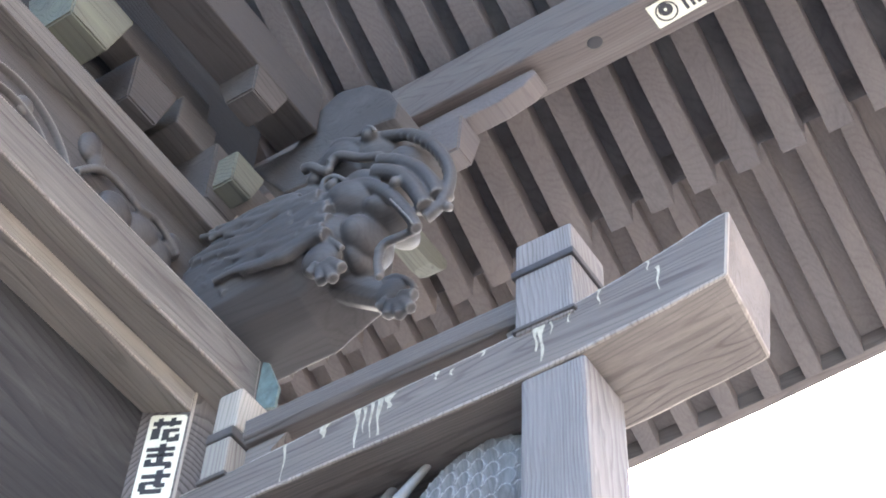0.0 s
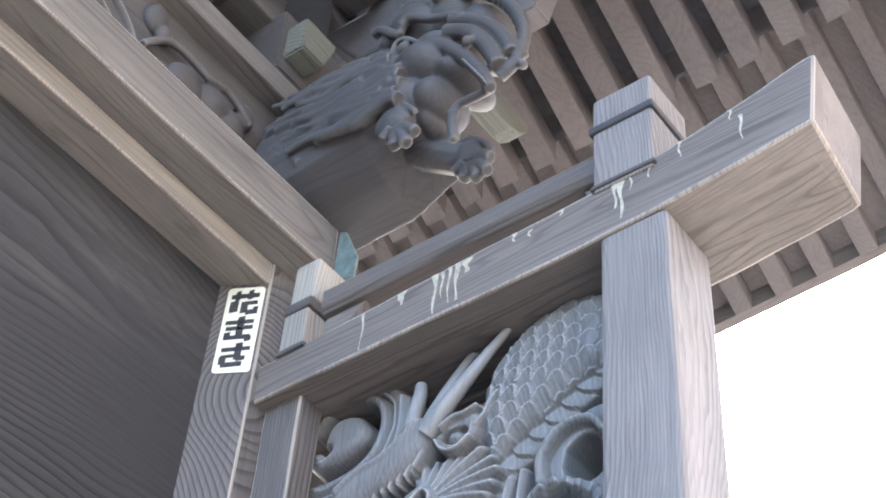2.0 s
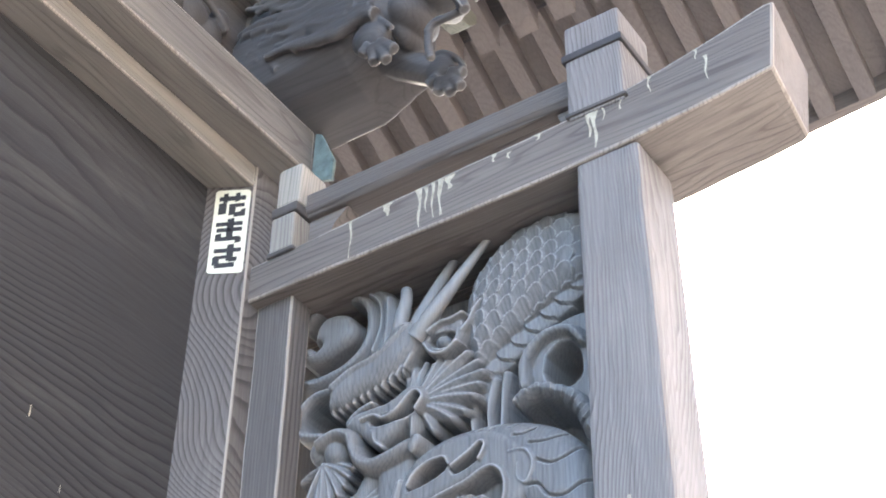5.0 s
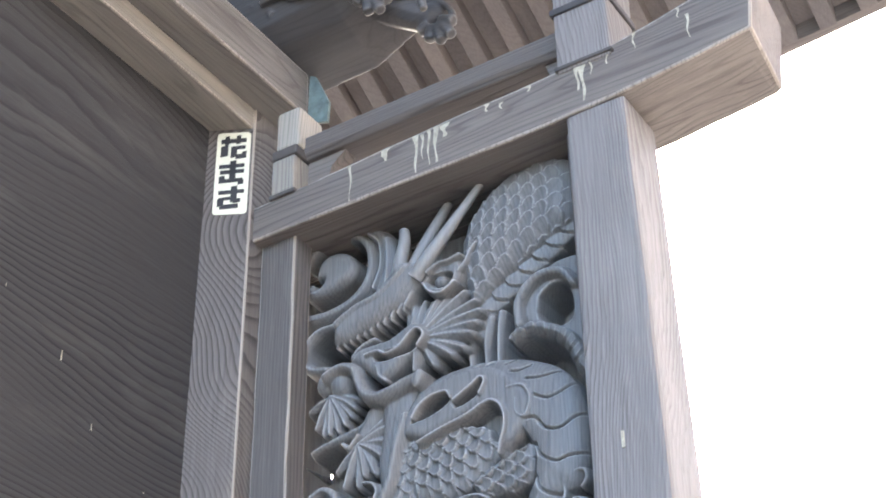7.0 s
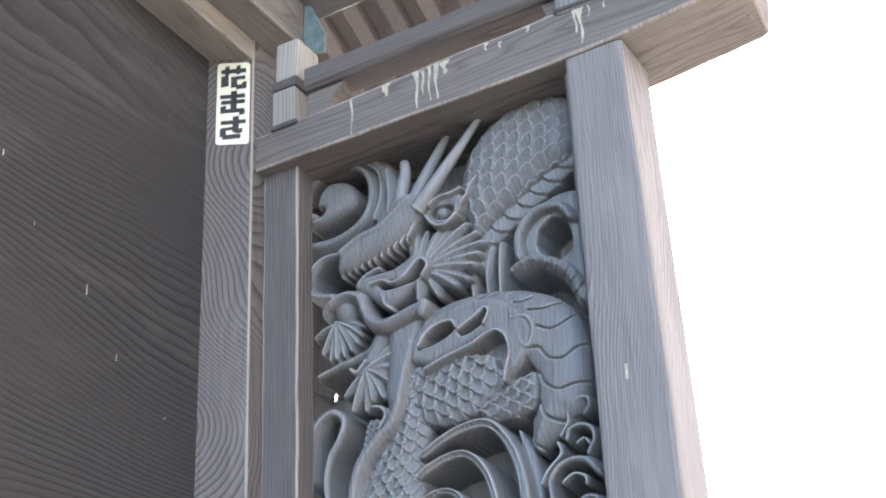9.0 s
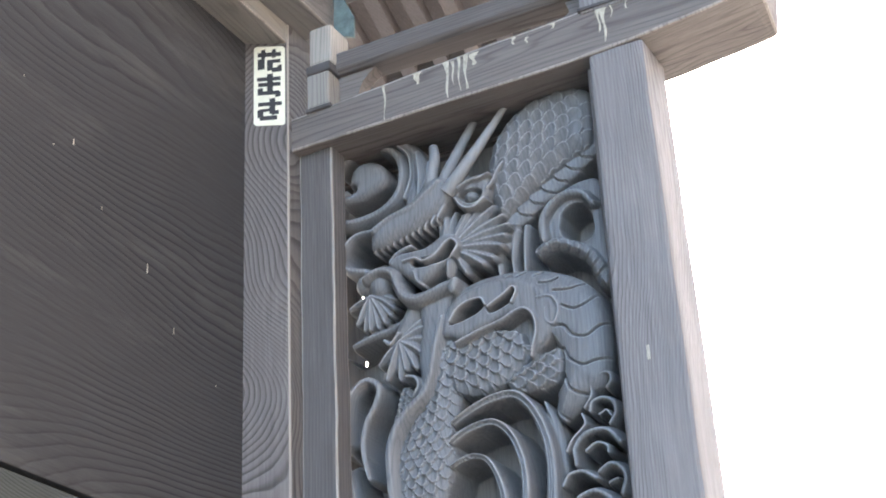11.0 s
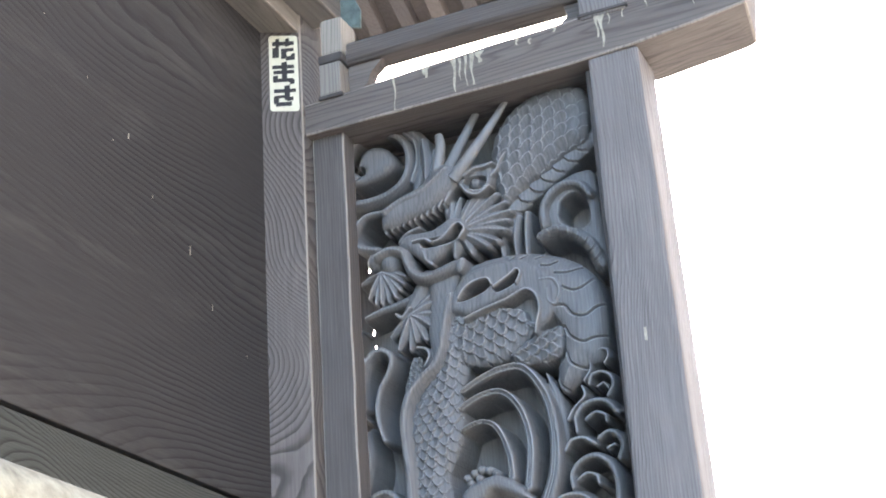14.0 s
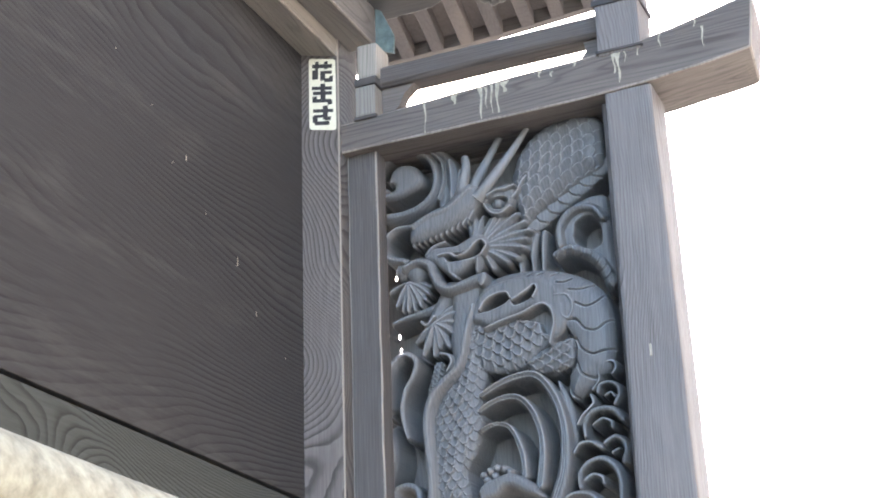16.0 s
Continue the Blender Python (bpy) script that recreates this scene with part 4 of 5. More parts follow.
for x, share0, share1, w in ((0.184, 1.0, 0.0, 0.0035), (0.246, 1.0, 0.62, 0.011), (0.300, 1.0, 0.04, 0.006), (0.311, 0.96, 0.30, 0.004), (0.322, 1.0, 0.12, 0.004), (0.334, 1.0, 0.10, 0.006), (0.349, 0.97, 0.6, 0.010),
                             (0.42, 1.0, 0.75, 0.005), (0.443, 0.9, 0.68, 0.004), (0.49, 1.0, 0.8, 0.006), (0.566, 0.95, 0.35, 0.005), (0.574, 0.9, 0.10, 0.006), (0.588, 0.95, 0.55, 0.003), (0.613, 1.0, 0.6, 0.004), (0.655, 1.0, 0.62, 0.003), (0.723, 1.0, 0.75, 0.003), (0.735, 0.8, 0.3, 0.0035)):
    lo, hi = cap_line(x)
    drip(x, lo + (hi - lo) * share0 - 0.004, lo + (hi - lo) * share1 + 0.003, w * 0.65)

bm = box(-0.002, 0.002, -0.0012, 0.0, -0.011, 0.011, 0.0012)
fleck = part("fleck", bm, LIME, drips)
fleck.location = (0.583, 0.0036, 2.420)

# ---- copper plate behind the strut ----
plate = settle(obj("copper_plate", prism([(0.058, 3.165), (0.098, 3.150), (0.100, 3.19), (0.072, 3.255), (0.060, 3.262)], "y", 0.054, 0.060, 0.001), COPPER), 0.06, 0.057, 3.165)
tagged(plate, "small green verdigris copper plate behind the strut", "plate")

# ---- hand rail before the board wall ----
bm = bmesh.new()
rope_line = [Vector((0.40, -4.2 + k * 0.22, 1.888)) for k in range(16)]
rings = []
for k, q in enumerate(rope_line):
    r = 0.046 * (1 + 0.03 * math.sin(k * 1.7))
    rings.append([bm.verts.new(q + Vector((r * math.cos(a * math.pi / 12), 0, r * math.sin(a * math.pi / 12)))) for a in range(24)])
for a, b in zip(rings, rings[1:]):
    for k in range(24):
        bm.faces.new((a[k], a[(k + 1) % 24], b[(k + 1) % 24], b[k]))
bm.faces.new(rings[0])
bm.faces.new(rings[-1][::-1])
bmesh.ops.recalc_face_normals(bm, faces=bm.faces)
hand_rail = tagged(new("hand_rail"), "pale sun-bleached round timber hand rail on plain posts", "railing")
part("top_rail", bm, PALE, hand_rail, smooth=True)
for y in (-4.1, -2.6, -1.05):
    part("post", box(0.365, 0.435, y - 0.035, y + 0.035, 0.0, 1.86, 0.004), PALE, hand_rail)

# ---- purlin and rafters ----
purlin = settle(obj("eave_purlin", box(-1.8, 1.33, 0.135, 0.222, 3.865, 3.985, 0.004, 40, 0.001), PURLIN_WOOD), 0, 0.18, 3.865)
tagged(purlin, "long brown eave purlin with a knot on its underside", "beam")


def rafter_mesh(name, y0, y1, under, w, h):
    bm = prism([(y0, under(y0)), (y1, under(y1)), (y1, under(y1) + h), (y0, under(y0) + h)], "x", -w / 2, w / 2, 0.002)
    me = bpy.data.meshes.new(name)
    bm.to_mesh(me)
    bm.free()
    me.materials.append(EAVE_WOOD)
    return me


BASE = rafter_mesh("rafter", -2.6, 0.50, base_under, 0.046, 0.055)
FLY = rafter_mesh("flying_rafter", 0.30, 0.905, fly_under, 0.036, 0.041)
for i in range(48):
    x = 0.450 + 0.085 * (i - 30)
    if ROOF_X0 + 0.03 < x < ROOF_X1 - 0.03:
        for name, me in (("rafter", BASE), ("flying_rafter", FLY)):
            ob = new(name, me)
            ob.location = (x + random.uniform(-0.002, 0.002), 0, random.uniform(-0.0015, 0.0015) + (lift(x) if me is FLY else 0.0))
            ob.parent = roof

# ---- lion head nosing on the pillar ----
def ball(bm, at, rx, ry, rz, turn=0.0, tip=0.0):
    m = Matrix.Translation(at) @ Euler((0, radians(tip), radians(turn))).to_matrix().to_4x4() @ Matrix.Diagonal((rx, ry, rz, 1))
    bmesh.ops.create_icosphere(bm, subdivisions=3, radius=1, matrix=m)


def rope(bm, points, r0, r1, sides=10, per=6):
    """A round bar along a smooth line, tapering from r0 to r1."""
    p = [Vector(points[0]), *(Vector(q) for q in points), Vector(points[-1])]
    line = []
    for a, b, c, d in zip(p, p[1:], p[2:], p[3:]):
        for k in range(per):
            s = k / per
            line.append(0.5 * (2 * b + (c - a) * s + (2 * a - 5 * b + 4 * c - d) * s * s + (3 * b - a - 3 * c + d) * s**3))
    line.append(p[-1])
    rings = []
    for k, q in enumerate(line):
        way = (line[min(k + 1, len(line) - 1)] - line[max(k - 1, 0)]).normalized()
        u = way.orthogonal().normalized() if not rings else (u - way * u.dot(way)).normalized()
        v = way.cross(u)
        r = r0 + (r1 - r0) * k / (len(line) - 1)
        rings.append([bm.verts.new(q + (u * math.cos(2 * math.pi * n / sides) + v * math.sin(2 * math.pi * n / sides)) * r) for n in range(sides)])
    for a, b in zip(rings, rings[1:]):
        for n in range(sides):
            bm.faces.new((a[n], a[(n + 1) % sides], b[(n + 1) % sides], b[n]))
    bm.faces.new(rings[0][::-1])
    bm.faces.new(rings[-1])


def grown(ob, voxel, rounds):
    """Joins overlapping lumps into one carved skin."""
    r = ob.modifiers.new("skin", "REMESH")
    r.mode, r.voxel_size, r.use_smooth_shade = "VOXEL", voxel, True
    s = ob.modifiers.new("rub", "SMOOTH")
    s.factor, s.iterations = 0.5, rounds
    return ob


bm = bmesh.new()
belly = [(0.092, 3.250), (0.040, 3.262), (-0.010, 3.280), (-0.044, 3.304), (-0.060, 3.345), (-0.062, 3.400), (-0.045, 3.450), (0.092, 3.450)]
lo = [bm.verts.new((-0.03, y, z)) for y, z in belly]
mid = [bm.verts.new((0.17, y, z + 0.004)) for y, z in belly]
hi = [bm.verts.new((0.265, y * 0.86 + 0.006, 3.30 + (z - 3.26) * 0.75)) for y, z in belly]
for a, b in ((lo, mid), (mid, hi)):
    for k in range(8):
        bm.faces.new((a[k], a[(k + 1) % 8], b[(k + 1) % 8], b[k]))
bm.faces.new(lo[::-1])
bm.faces.new(hi)
ball(bm, (0.091, 0.020, 3.473), 0.1020, 0.0595, 0.0638, 0, 20)  # neck and mane
ball(bm, (0.011, 0.020, 3.480), 0.0765, 0.0595, 0.0510, 0, 20)
ball(bm, (0.155, 0.020, 3.488), 0.0680, 0.0638, 0.0638)
ball(bm, (0.227, 0.030, 3.567), 0.0808, 0.0722, 0.0680, 0, 20)  # skull
ball(bm, (0.283, 0.030, 3.558), 0.0595, 0.0638, 0.0595)
ball(bm, (0.335, 0.030, 3.493), 0.0442, 0.0595, 0.0527)  # muzzle
ball(bm, (0.273, -0.005, 3.406), 0.0663, 0.0680, 0.0442, 0, 25)  # cheek
ball(bm, (0.225, -0.005, 3.417), 0.0510, 0.0595, 0.0425)
ball(bm, (0.292, 0.000, 3.440), 0.0595, 0.0595, 0.0340, 0, 30)
ball(bm, (0.321, 0.000, 3.366), 0.0425, 0.0552, 0.0221, 0, 30)
ball(bm, (0.234, 0.000, 3.350), 0.0578, 0.0663, 0.0476)  # throat
ball(bm, (0.271, 0.010, 3.318), 0.0204, 0.0425, 0.0289)
rope(bm, [(0.262, -0.020, 3.572), (0.293, -0.021, 3.572), (0.329, -0.022, 3.553), (0.363, -0.023, 3.530), (0.395, -0.024, 3.488), (0.425, -0.026, 3.429), (0.441, -0.027, 3.375), (0.439, -0.028, 3.333), (0.426, -0.029, 3.305), (0.405, -0.030, 3.290)], 0.0110, 0.0093)
ball(bm, (0.319, -0.024, 3.560), 0.0076, 0.0085, 0.0068)
ball(bm, (0.334, -0.024, 3.549), 0.0076, 0.0085, 0.0068)
ball(bm, (0.349, -0.024, 3.535), 0.0076, 0.0085, 0.0068)
ball(bm, (0.363, -0.024, 3.520), 0.0076, 0.0085, 0.0068)
ball(bm, (0.376, -0.024, 3.504), 0.0076, 0.0085, 0.0068)
ball(bm, (0.388, -0.024, 3.487), 0.0076, 0.0085, 0.0068)
ball(bm, (0.400, -0.024, 3.468), 0.0076, 0.0085, 0.0068)
ball(bm, (0.410, -0.024, 3.449), 0.0076, 0.0085, 0.0068)
ball(bm, (0.419, -0.024, 3.429), 0.0076, 0.0085, 0.0068)
ball(bm, (0.426, -0.024, 3.409), 0.0076, 0.0085, 0.0068)
ball(bm, (0.432, -0.024, 3.388), 0.0076, 0.0085, 0.0068)
ball(bm, (0.436, -0.024, 3.367), 0.0076, 0.0085, 0.0068)
ball(bm, (0.438, -0.024, 3.345), 0.0076, 0.0085, 0.0068)
ball(bm, (0.440, -0.024, 3.323), 0.0076, 0.0085, 0.0068)
ball(bm, (0.439, -0.024, 3.301), 0.0076, 0.0085, 0.0068)
rope(bm, [(0.321, -0.042, 3.470), (0.355, -0.040, 3.447), (0.394, -0.039, 3.402), (0.419, -0.038, 3.354), (0.428, -0.036, 3.322)], 0.0127, 0.0119)
rope(bm, [(0.321, -0.050, 3.432), (0.358, -0.047, 3.407), (0.391, -0.045, 3.355), (0.412, -0.042, 3.300)], 0.0144, 0.0127)
rope(bm, [(0.271, -0.052, 3.420), (0.311, -0.050, 3.407), (0.351, -0.047, 3.361), (0.385, -0.044, 3.299), (0.401, -0.042, 3.259)], 0.0144, 0.0093)
rope(bm, [(0.367, -0.066, 3.321), (0.375, -0.062, 3.307)], 0.0030, 0.0025)
rope(bm, [(0.373, -0.066, 3.310), (0.381, -0.062, 3.296)], 0.0030, 0.0025)
rope(bm, [(0.379, -0.066, 3.299), (0.387, -0.062, 3.286)], 0.0030, 0.0025)
rope(bm, [(0.385, -0.066, 3.288), (0.392, -0.062, 3.275)], 0.0030, 0.0025)
rope(bm, [(0.391, -0.066, 3.277), (0.398, -0.062, 3.264)], 0.0030, 0.0025)
rope(bm, [(0.397, -0.066, 3.266), (0.403, -0.062, 3.254)], 0.0030, 0.0025)
rope(bm, [(0.403, -0.066, 3.255), (0.408, -0.062, 3.243)], 0.0030, 0.0025)
rope(bm, [(0.331, -0.036, 3.255), (0.345, -0.036, 3.269), (0.372, -0.036, 3.267), (0.401, -0.036, 3.266)], 0.0076, 0.0068)
rope(bm, [(0.338, -0.034, 3.200), (0.332, -0.034, 3.233), (0.333, -0.034, 3.259)], 0.0068, 0.0076)
ball(bm, (0.368, -0.058, 3.369), 0.0102, 0.0085, 0.0085)
rope(bm, [(0.225, -0.046, 3.526), (0.243, -0.046, 3.534), (0.288, -0.046, 3.497), (0.327, -0.046, 3.475)], 0.0093, 0.0076)
rope(bm, [(0.168, -0.044, 3.551), (0.186, -0.044, 3.547), (0.221, -0.044, 3.511), (0.224, -0.044, 3.538)], 0.0102, 0.0059)
ball(bm, (0.187, -0.030, 3.530), 0.0170, 0.0136, 0.0136)  # ear
ball(bm, (0.289, -0.034, 3.566), 0.0144, 0.0153, 0.0127)  # knob
rope(bm, [(0.284, -0.046, 3.576), (0.297, -0.046, 3.572), (0.310, -0.046, 3.551)], 0.0034, 0.0034)
rope(bm, [(0.212, -0.030, 3.596), (0.234, -0.030, 3.595), (0.272, -0.030, 3.565)], 0.0093, 0.0076)
ball(bm, (0.244, -0.052, 3.449), 0.0127, 0.0119, 0.0110)  # eye
rope(bm, [(0.227, -0.058, 3.440), (0.230, -0.058, 3.466), (0.251, -0.058, 3.463), (0.276, -0.058, 3.432)], 0.0051, 0.0042)
rope(bm, [(0.233, -0.058, 3.425), (0.256, -0.058, 3.401), (0.281, -0.058, 3.401)], 0.0051, 0.0034)
rope(bm, [(0.231, -0.060, 3.425), (0.203, -0.061, 3.428), (0.171, -0.061, 3.443), (0.140, -0.062, 3.452), (0.112, -0.062, 3.448), (0.082, -0.063, 3.451)], 0.0133, 0.0051)
rope(bm, [(0.190, -0.060, 3.446), (0.157, -0.061, 3.453), (0.122, -0.061, 3.467), (0.090, -0.062, 3.470), (0.059, -0.063, 3.467), (0.024, -0.064, 3.476)], 0.0109, 0.0051)
rope(bm, [(0.187, -0.060, 3.429), (0.147, -0.061, 3.446), (0.108, -0.061, 3.459), (0.073, -0.062, 3.455), (0.035, -0.063, 3.458), (-0.008, -0.063, 3.477)], 0.0127, 0.0051)
rope(bm, [(0.179, -0.060, 3.453), (0.144, -0.060, 3.464), (0.112, -0.059, 3.463), (0.080, -0.059, 3.460), (0.043, -0.059, 3.471), (0.006, -0.059, 3.482)], 0.0118, 0.0051)
rope(bm, [(0.176, -0.060, 3.440), (0.147, -0.061, 3.434), (0.115, -0.061, 3.439), (0.078, -0.062, 3.456), (0.044, -0.062, 3.461), (0.014, -0.063, 3.455)], 0.0132, 0.0051)
rope(bm, [(0.213, -0.060, 3.414), (0.179, -0.060, 3.421), (0.143, -0.059, 3.437), (0.109, -0.059, 3.440), (0.077, -0.059, 3.437), (0.041, -0.058, 3.446)], 0.0130, 0.0051)
rope(bm, [(0.249, -0.060, 3.385), (0.221, -0.060, 3.397), (0.195, -0.060, 3.396), (0.171, -0.060, 3.392), (0.142, -0.059, 3.401), (0.112, -0.059, 3.413)], 0.0136, 0.0051)
rope(bm, [(0.221, -0.060, 3.405), (0.184, -0.060, 3.423), (0.150, -0.061, 3.432), (0.119, -0.061, 3.426), (0.084, -0.061, 3.430), (0.045, -0.061, 3.450)], 0.0113, 0.0051)
rope(bm, [(0.177, -0.060, 3.446), (0.155, -0.060, 3.444), (0.134, -0.060, 3.440), (0.107, -0.060, 3.453), (0.080, -0.060, 3.467), (0.057, -0.060, 3.463)], 0.0110, 0.0051)
rope(bm, [(0.237, -0.060, 3.395), (0.220, -0.061, 3.382), (0.199, -0.062, 3.382), (0.174, -0.062, 3.397), (0.152, -0.063, 3.398), (0.134, -0.064, 3.385)], 0.0127, 0.0051)
rope(bm, [(0.253, -0.060, 3.374), (0.213, -0.061, 3.390), (0.176, -0.061, 3.390), (0.142, -0.062, 3.378), (0.103, -0.062, 3.383), (0.060, -0.063, 3.399)], 0.0123, 0.0051)
rope(bm, [(0.232, -0.060, 3.386), (0.198, -0.060, 3.407), (0.167, -0.059, 3.415), (0.139, -0.059, 3.409), (0.107, -0.058, 3.417), (0.070, -0.058, 3.439)], 0.0113, 0.0051)
rope(bm, [(0.251, -0.060, 3.373), (0.214, -0.060, 3.385), (0.177, -0.060, 3.395), (0.143, -0.060, 3.394), (0.107, -0.060, 3.397), (0.067, -0.061, 3.410)], 0.0135, 0.0051)
rope(bm, [(0.236, -0.060, 3.390), (0.214, -0.060, 3.394), (0.193, -0.060, 3.390), (0.169, -0.061, 3.397), (0.143, -0.061, 3.409), (0.120, -0.061, 3.412)], 0.0103, 0.0051)
rope(bm, [(0.235, -0.060, 3.370), (0.214, -0.060, 3.366), (0.193, -0.060, 3.362), (0.167, -0.061, 3.372), (0.141, -0.061, 3.381), (0.119, -0.061, 3.377)], 0.0136, 0.0051)
rope(bm, [(0.239, -0.060, 3.364), (0.215, -0.060, 3.376), (0.190, -0.060, 3.389), (0.170, -0.061, 3.382), (0.150, -0.061, 3.376), (0.124, -0.061, 3.390)], 0.0130, 0.0051)
rope(bm, [(0.255, -0.060, 3.354), (0.227, -0.060, 3.367), (0.197, -0.059, 3.383), (0.173, -0.059, 3.381), (0.148, -0.059, 3.377), (0.118, -0.058, 3.392)], 0.0107, 0.0051)
rope(bm, [(0.182, -0.060, 3.405), (0.145, -0.060, 3.399), (0.105, -0.061, 3.404), (0.060, -0.061, 3.422), (0.018, -0.062, 3.428), (-0.020, -0.062, 3.422)], 0.0129, 0.0051)
rope(bm, [(0.215, -0.060, 3.391), (0.195, -0.060, 3.378), (0.171, -0.061, 3.378), (0.142, -0.061, 3.393), (0.117, -0.062, 3.393), (0.097, -0.062, 3.380)], 0.0113, 0.0051)
rope(bm, [(0.193, -0.060, 3.389), (0.158, -0.061, 3.393), (0.125, -0.061, 3.385), (0.088, -0.062, 3.389), (0.047, -0.063, 3.405), (0.010, -0.064, 3.408)], 0.0111, 0.0051)
rope(bm, [(0.180, -0.060, 3.406), (0.142, -0.060, 3.407), (0.105, -0.060, 3.401), (0.066, -0.059, 3.404), (0.023, -0.059, 3.414), (-0.016, -0.059, 3.414)], 0.0133, 0.0051)
rope(bm, [(0.181, -0.060, 3.390), (0.158, -0.061, 3.395), (0.138, -0.061, 3.388), (0.114, -0.062, 3.391), (0.087, -0.063, 3.406), (0.064, -0.064, 3.410)], 0.0127, 0.0051)
rope(bm, [(0.239, -0.060, 3.364), (0.202, -0.061, 3.365), (0.164, -0.061, 3.372), (0.122, -0.062, 3.388), (0.081, -0.062, 3.398), (0.042, -0.063, 3.399)], 0.0130, 0.0051)
rope(bm, [(0.189, -0.060, 3.382), (0.151, -0.061, 3.388), (0.115, -0.061, 3.386), (0.075, -0.062, 3.394), (0.032, -0.062, 3.411), (-0.008, -0.063, 3.416)], 0.0132, 0.0051)
rope(bm, [(0.222, -0.060, 3.357), (0.199, -0.060, 3.365), (0.178, -0.061, 3.360), (0.156, -0.061, 3.362), (0.131, -0.061, 3.377), (0.107, -0.062, 3.384)], 0.0131, 0.0051)
rope(bm, [(0.248, -0.060, 3.337), (0.216, -0.060, 3.334), (0.178, -0.059, 3.349), (0.140, -0.059, 3.361), (0.107, -0.059, 3.356), (0.073, -0.059, 3.354)], 0.0130, 0.0051)
rope(bm, [(0.219, -0.060, 3.348), (0.181, -0.060, 3.360), (0.142, -0.059, 3.375), (0.107, -0.059, 3.376), (0.071, -0.059, 3.375), (0.031, -0.059, 3.389)], 0.0135, 0.0051)
rope(bm, [(0.253, -0.060, 3.320), (0.213, -0.060, 3.338), (0.177, -0.059, 3.339), (0.143, -0.059, 3.332), (0.103, -0.059, 3.342), (0.061, -0.058, 3.359)], 0.0128, 0.0051)
rope(bm, [(0.192, -0.060, 3.365), (0.163, -0.061, 3.378), (0.138, -0.061, 3.375), (0.116, -0.062, 3.363), (0.088, -0.063, 3.368), (0.058, -0.063, 3.380)], 0.0108, 0.0051)
rope(bm, [(0.246, -0.060, 3.333), (0.213, -0.060, 3.347), (0.185, -0.059, 3.342), (0.156, -0.059, 3.340), (0.122, -0.058, 3.357), (0.087, -0.058, 3.370)], 0.0126, 0.0051)
rope(bm, [(0.238, -0.060, 3.326), (0.207, -0.061, 3.333), (0.180, -0.061, 3.331), (0.153, -0.062, 3.326), (0.122, -0.062, 3.332), (0.091, -0.063, 3.339)], 0.0110, 0.0051)
rope(bm, [(0.233, -0.060, 3.327), (0.196, -0.061, 3.328), (0.162, -0.061, 3.320), (0.124, -0.062, 3.325), (0.081, -0.063, 3.339), (0.043, -0.063, 3.339)], 0.0113, 0.0051)
rope(bm, [(0.225, -0.060, 3.328), (0.201, -0.060, 3.322), (0.178, -0.060, 3.316), (0.149, -0.059, 3.326), (0.120, -0.059, 3.334), (0.096, -0.059, 3.327)], 0.0117, 0.0051)
rope(bm, [(0.203, -0.060, 3.342), (0.169, -0.060, 3.347), (0.132, -0.060, 3.362), (0.096, -0.059, 3.372), (0.062, -0.059, 3.372), (0.026, -0.059, 3.378)], 0.0130, 0.0051)
rope(bm, [(0.185, -0.058, 3.422), (0.197, -0.058, 3.434), (0.221, -0.058, 3.408), (0.219, -0.058, 3.386), (0.204, -0.058, 3.399)], 0.0051, 0.0034)
rope(bm, [(0.165, -0.058, 3.410), (0.174, -0.058, 3.419), (0.192, -0.058, 3.400), (0.191, -0.058, 3.384), (0.180, -0.058, 3.393)], 0.0051, 0.0034)
rope(bm, [(0.213, -0.058, 3.375), (0.221, -0.058, 3.383), (0.237, -0.058, 3.366), (0.236, -0.058, 3.351), (0.226, -0.058, 3.360)], 0.0051, 0.0034)
rope(bm, [(0.129, -0.058, 3.420), (0.137, -0.058, 3.429), (0.154, -0.058, 3.411), (0.153, -0.058, 3.395), (0.142, -0.058, 3.404)], 0.0051, 0.0034)
rope(bm, [(0.152, -0.058, 3.374), (0.159, -0.058, 3.382), (0.174, -0.058, 3.367), (0.174, -0.058, 3.353), (0.164, -0.058, 3.360)], 0.0051, 0.0034)
rope(bm, [(0.002, -0.058, 3.368), (0.009, -0.058, 3.376), (0.026, -0.058, 3.360), (0.026, -0.058, 3.346), (0.015, -0.058, 3.354)], 0.0051, 0.0034)
ball(bm, (0.284, -0.005, 3.339), 0.0340, 0.0510, 0.0340)
ball(bm, (0.235, -0.042, 3.291), 0.0340, 0.0204, 0.0306)  # near paw
ball(bm, (0.234, 0.010, 3.328), 0.0391, 0.0510, 0.0340)
ball(bm, (0.191, 0.000, 3.325), 0.0510, 0.0510, 0.0289)
rope(bm, [(0.244, -0.056, 3.262), (0.230, -0.058, 3.246)], 0.0110, 0.0093)
rope(bm, [(0.251, -0.056, 3.254), (0.254, -0.058, 3.218)], 0.0110, 0.0093)
rope(bm, [(0.258, -0.056, 3.251), (0.276, -0.058, 3.211)], 0.0110, 0.0093)
rope(bm, [(0.262, -0.056, 3.256), (0.290, -0.058, 3.227)], 0.0110, 0.0093)
rope(bm, [(0.212, -0.050, 3.325), (0.226, -0.050, 3.332), (0.253, -0.050, 3.317), (0.278, -0.050, 3.284)], 0.0059, 0.0051)
rope(bm, [(0.047, -0.046, 3.368), (0.035, -0.048, 3.384), (0.025, -0.050, 3.396)], 0.0110, 0.0066)
rope(bm, [(0.070, -0.046, 3.339), (0.058, -0.048, 3.355), (0.048, -0.050, 3.366)], 0.0102, 0.0061)
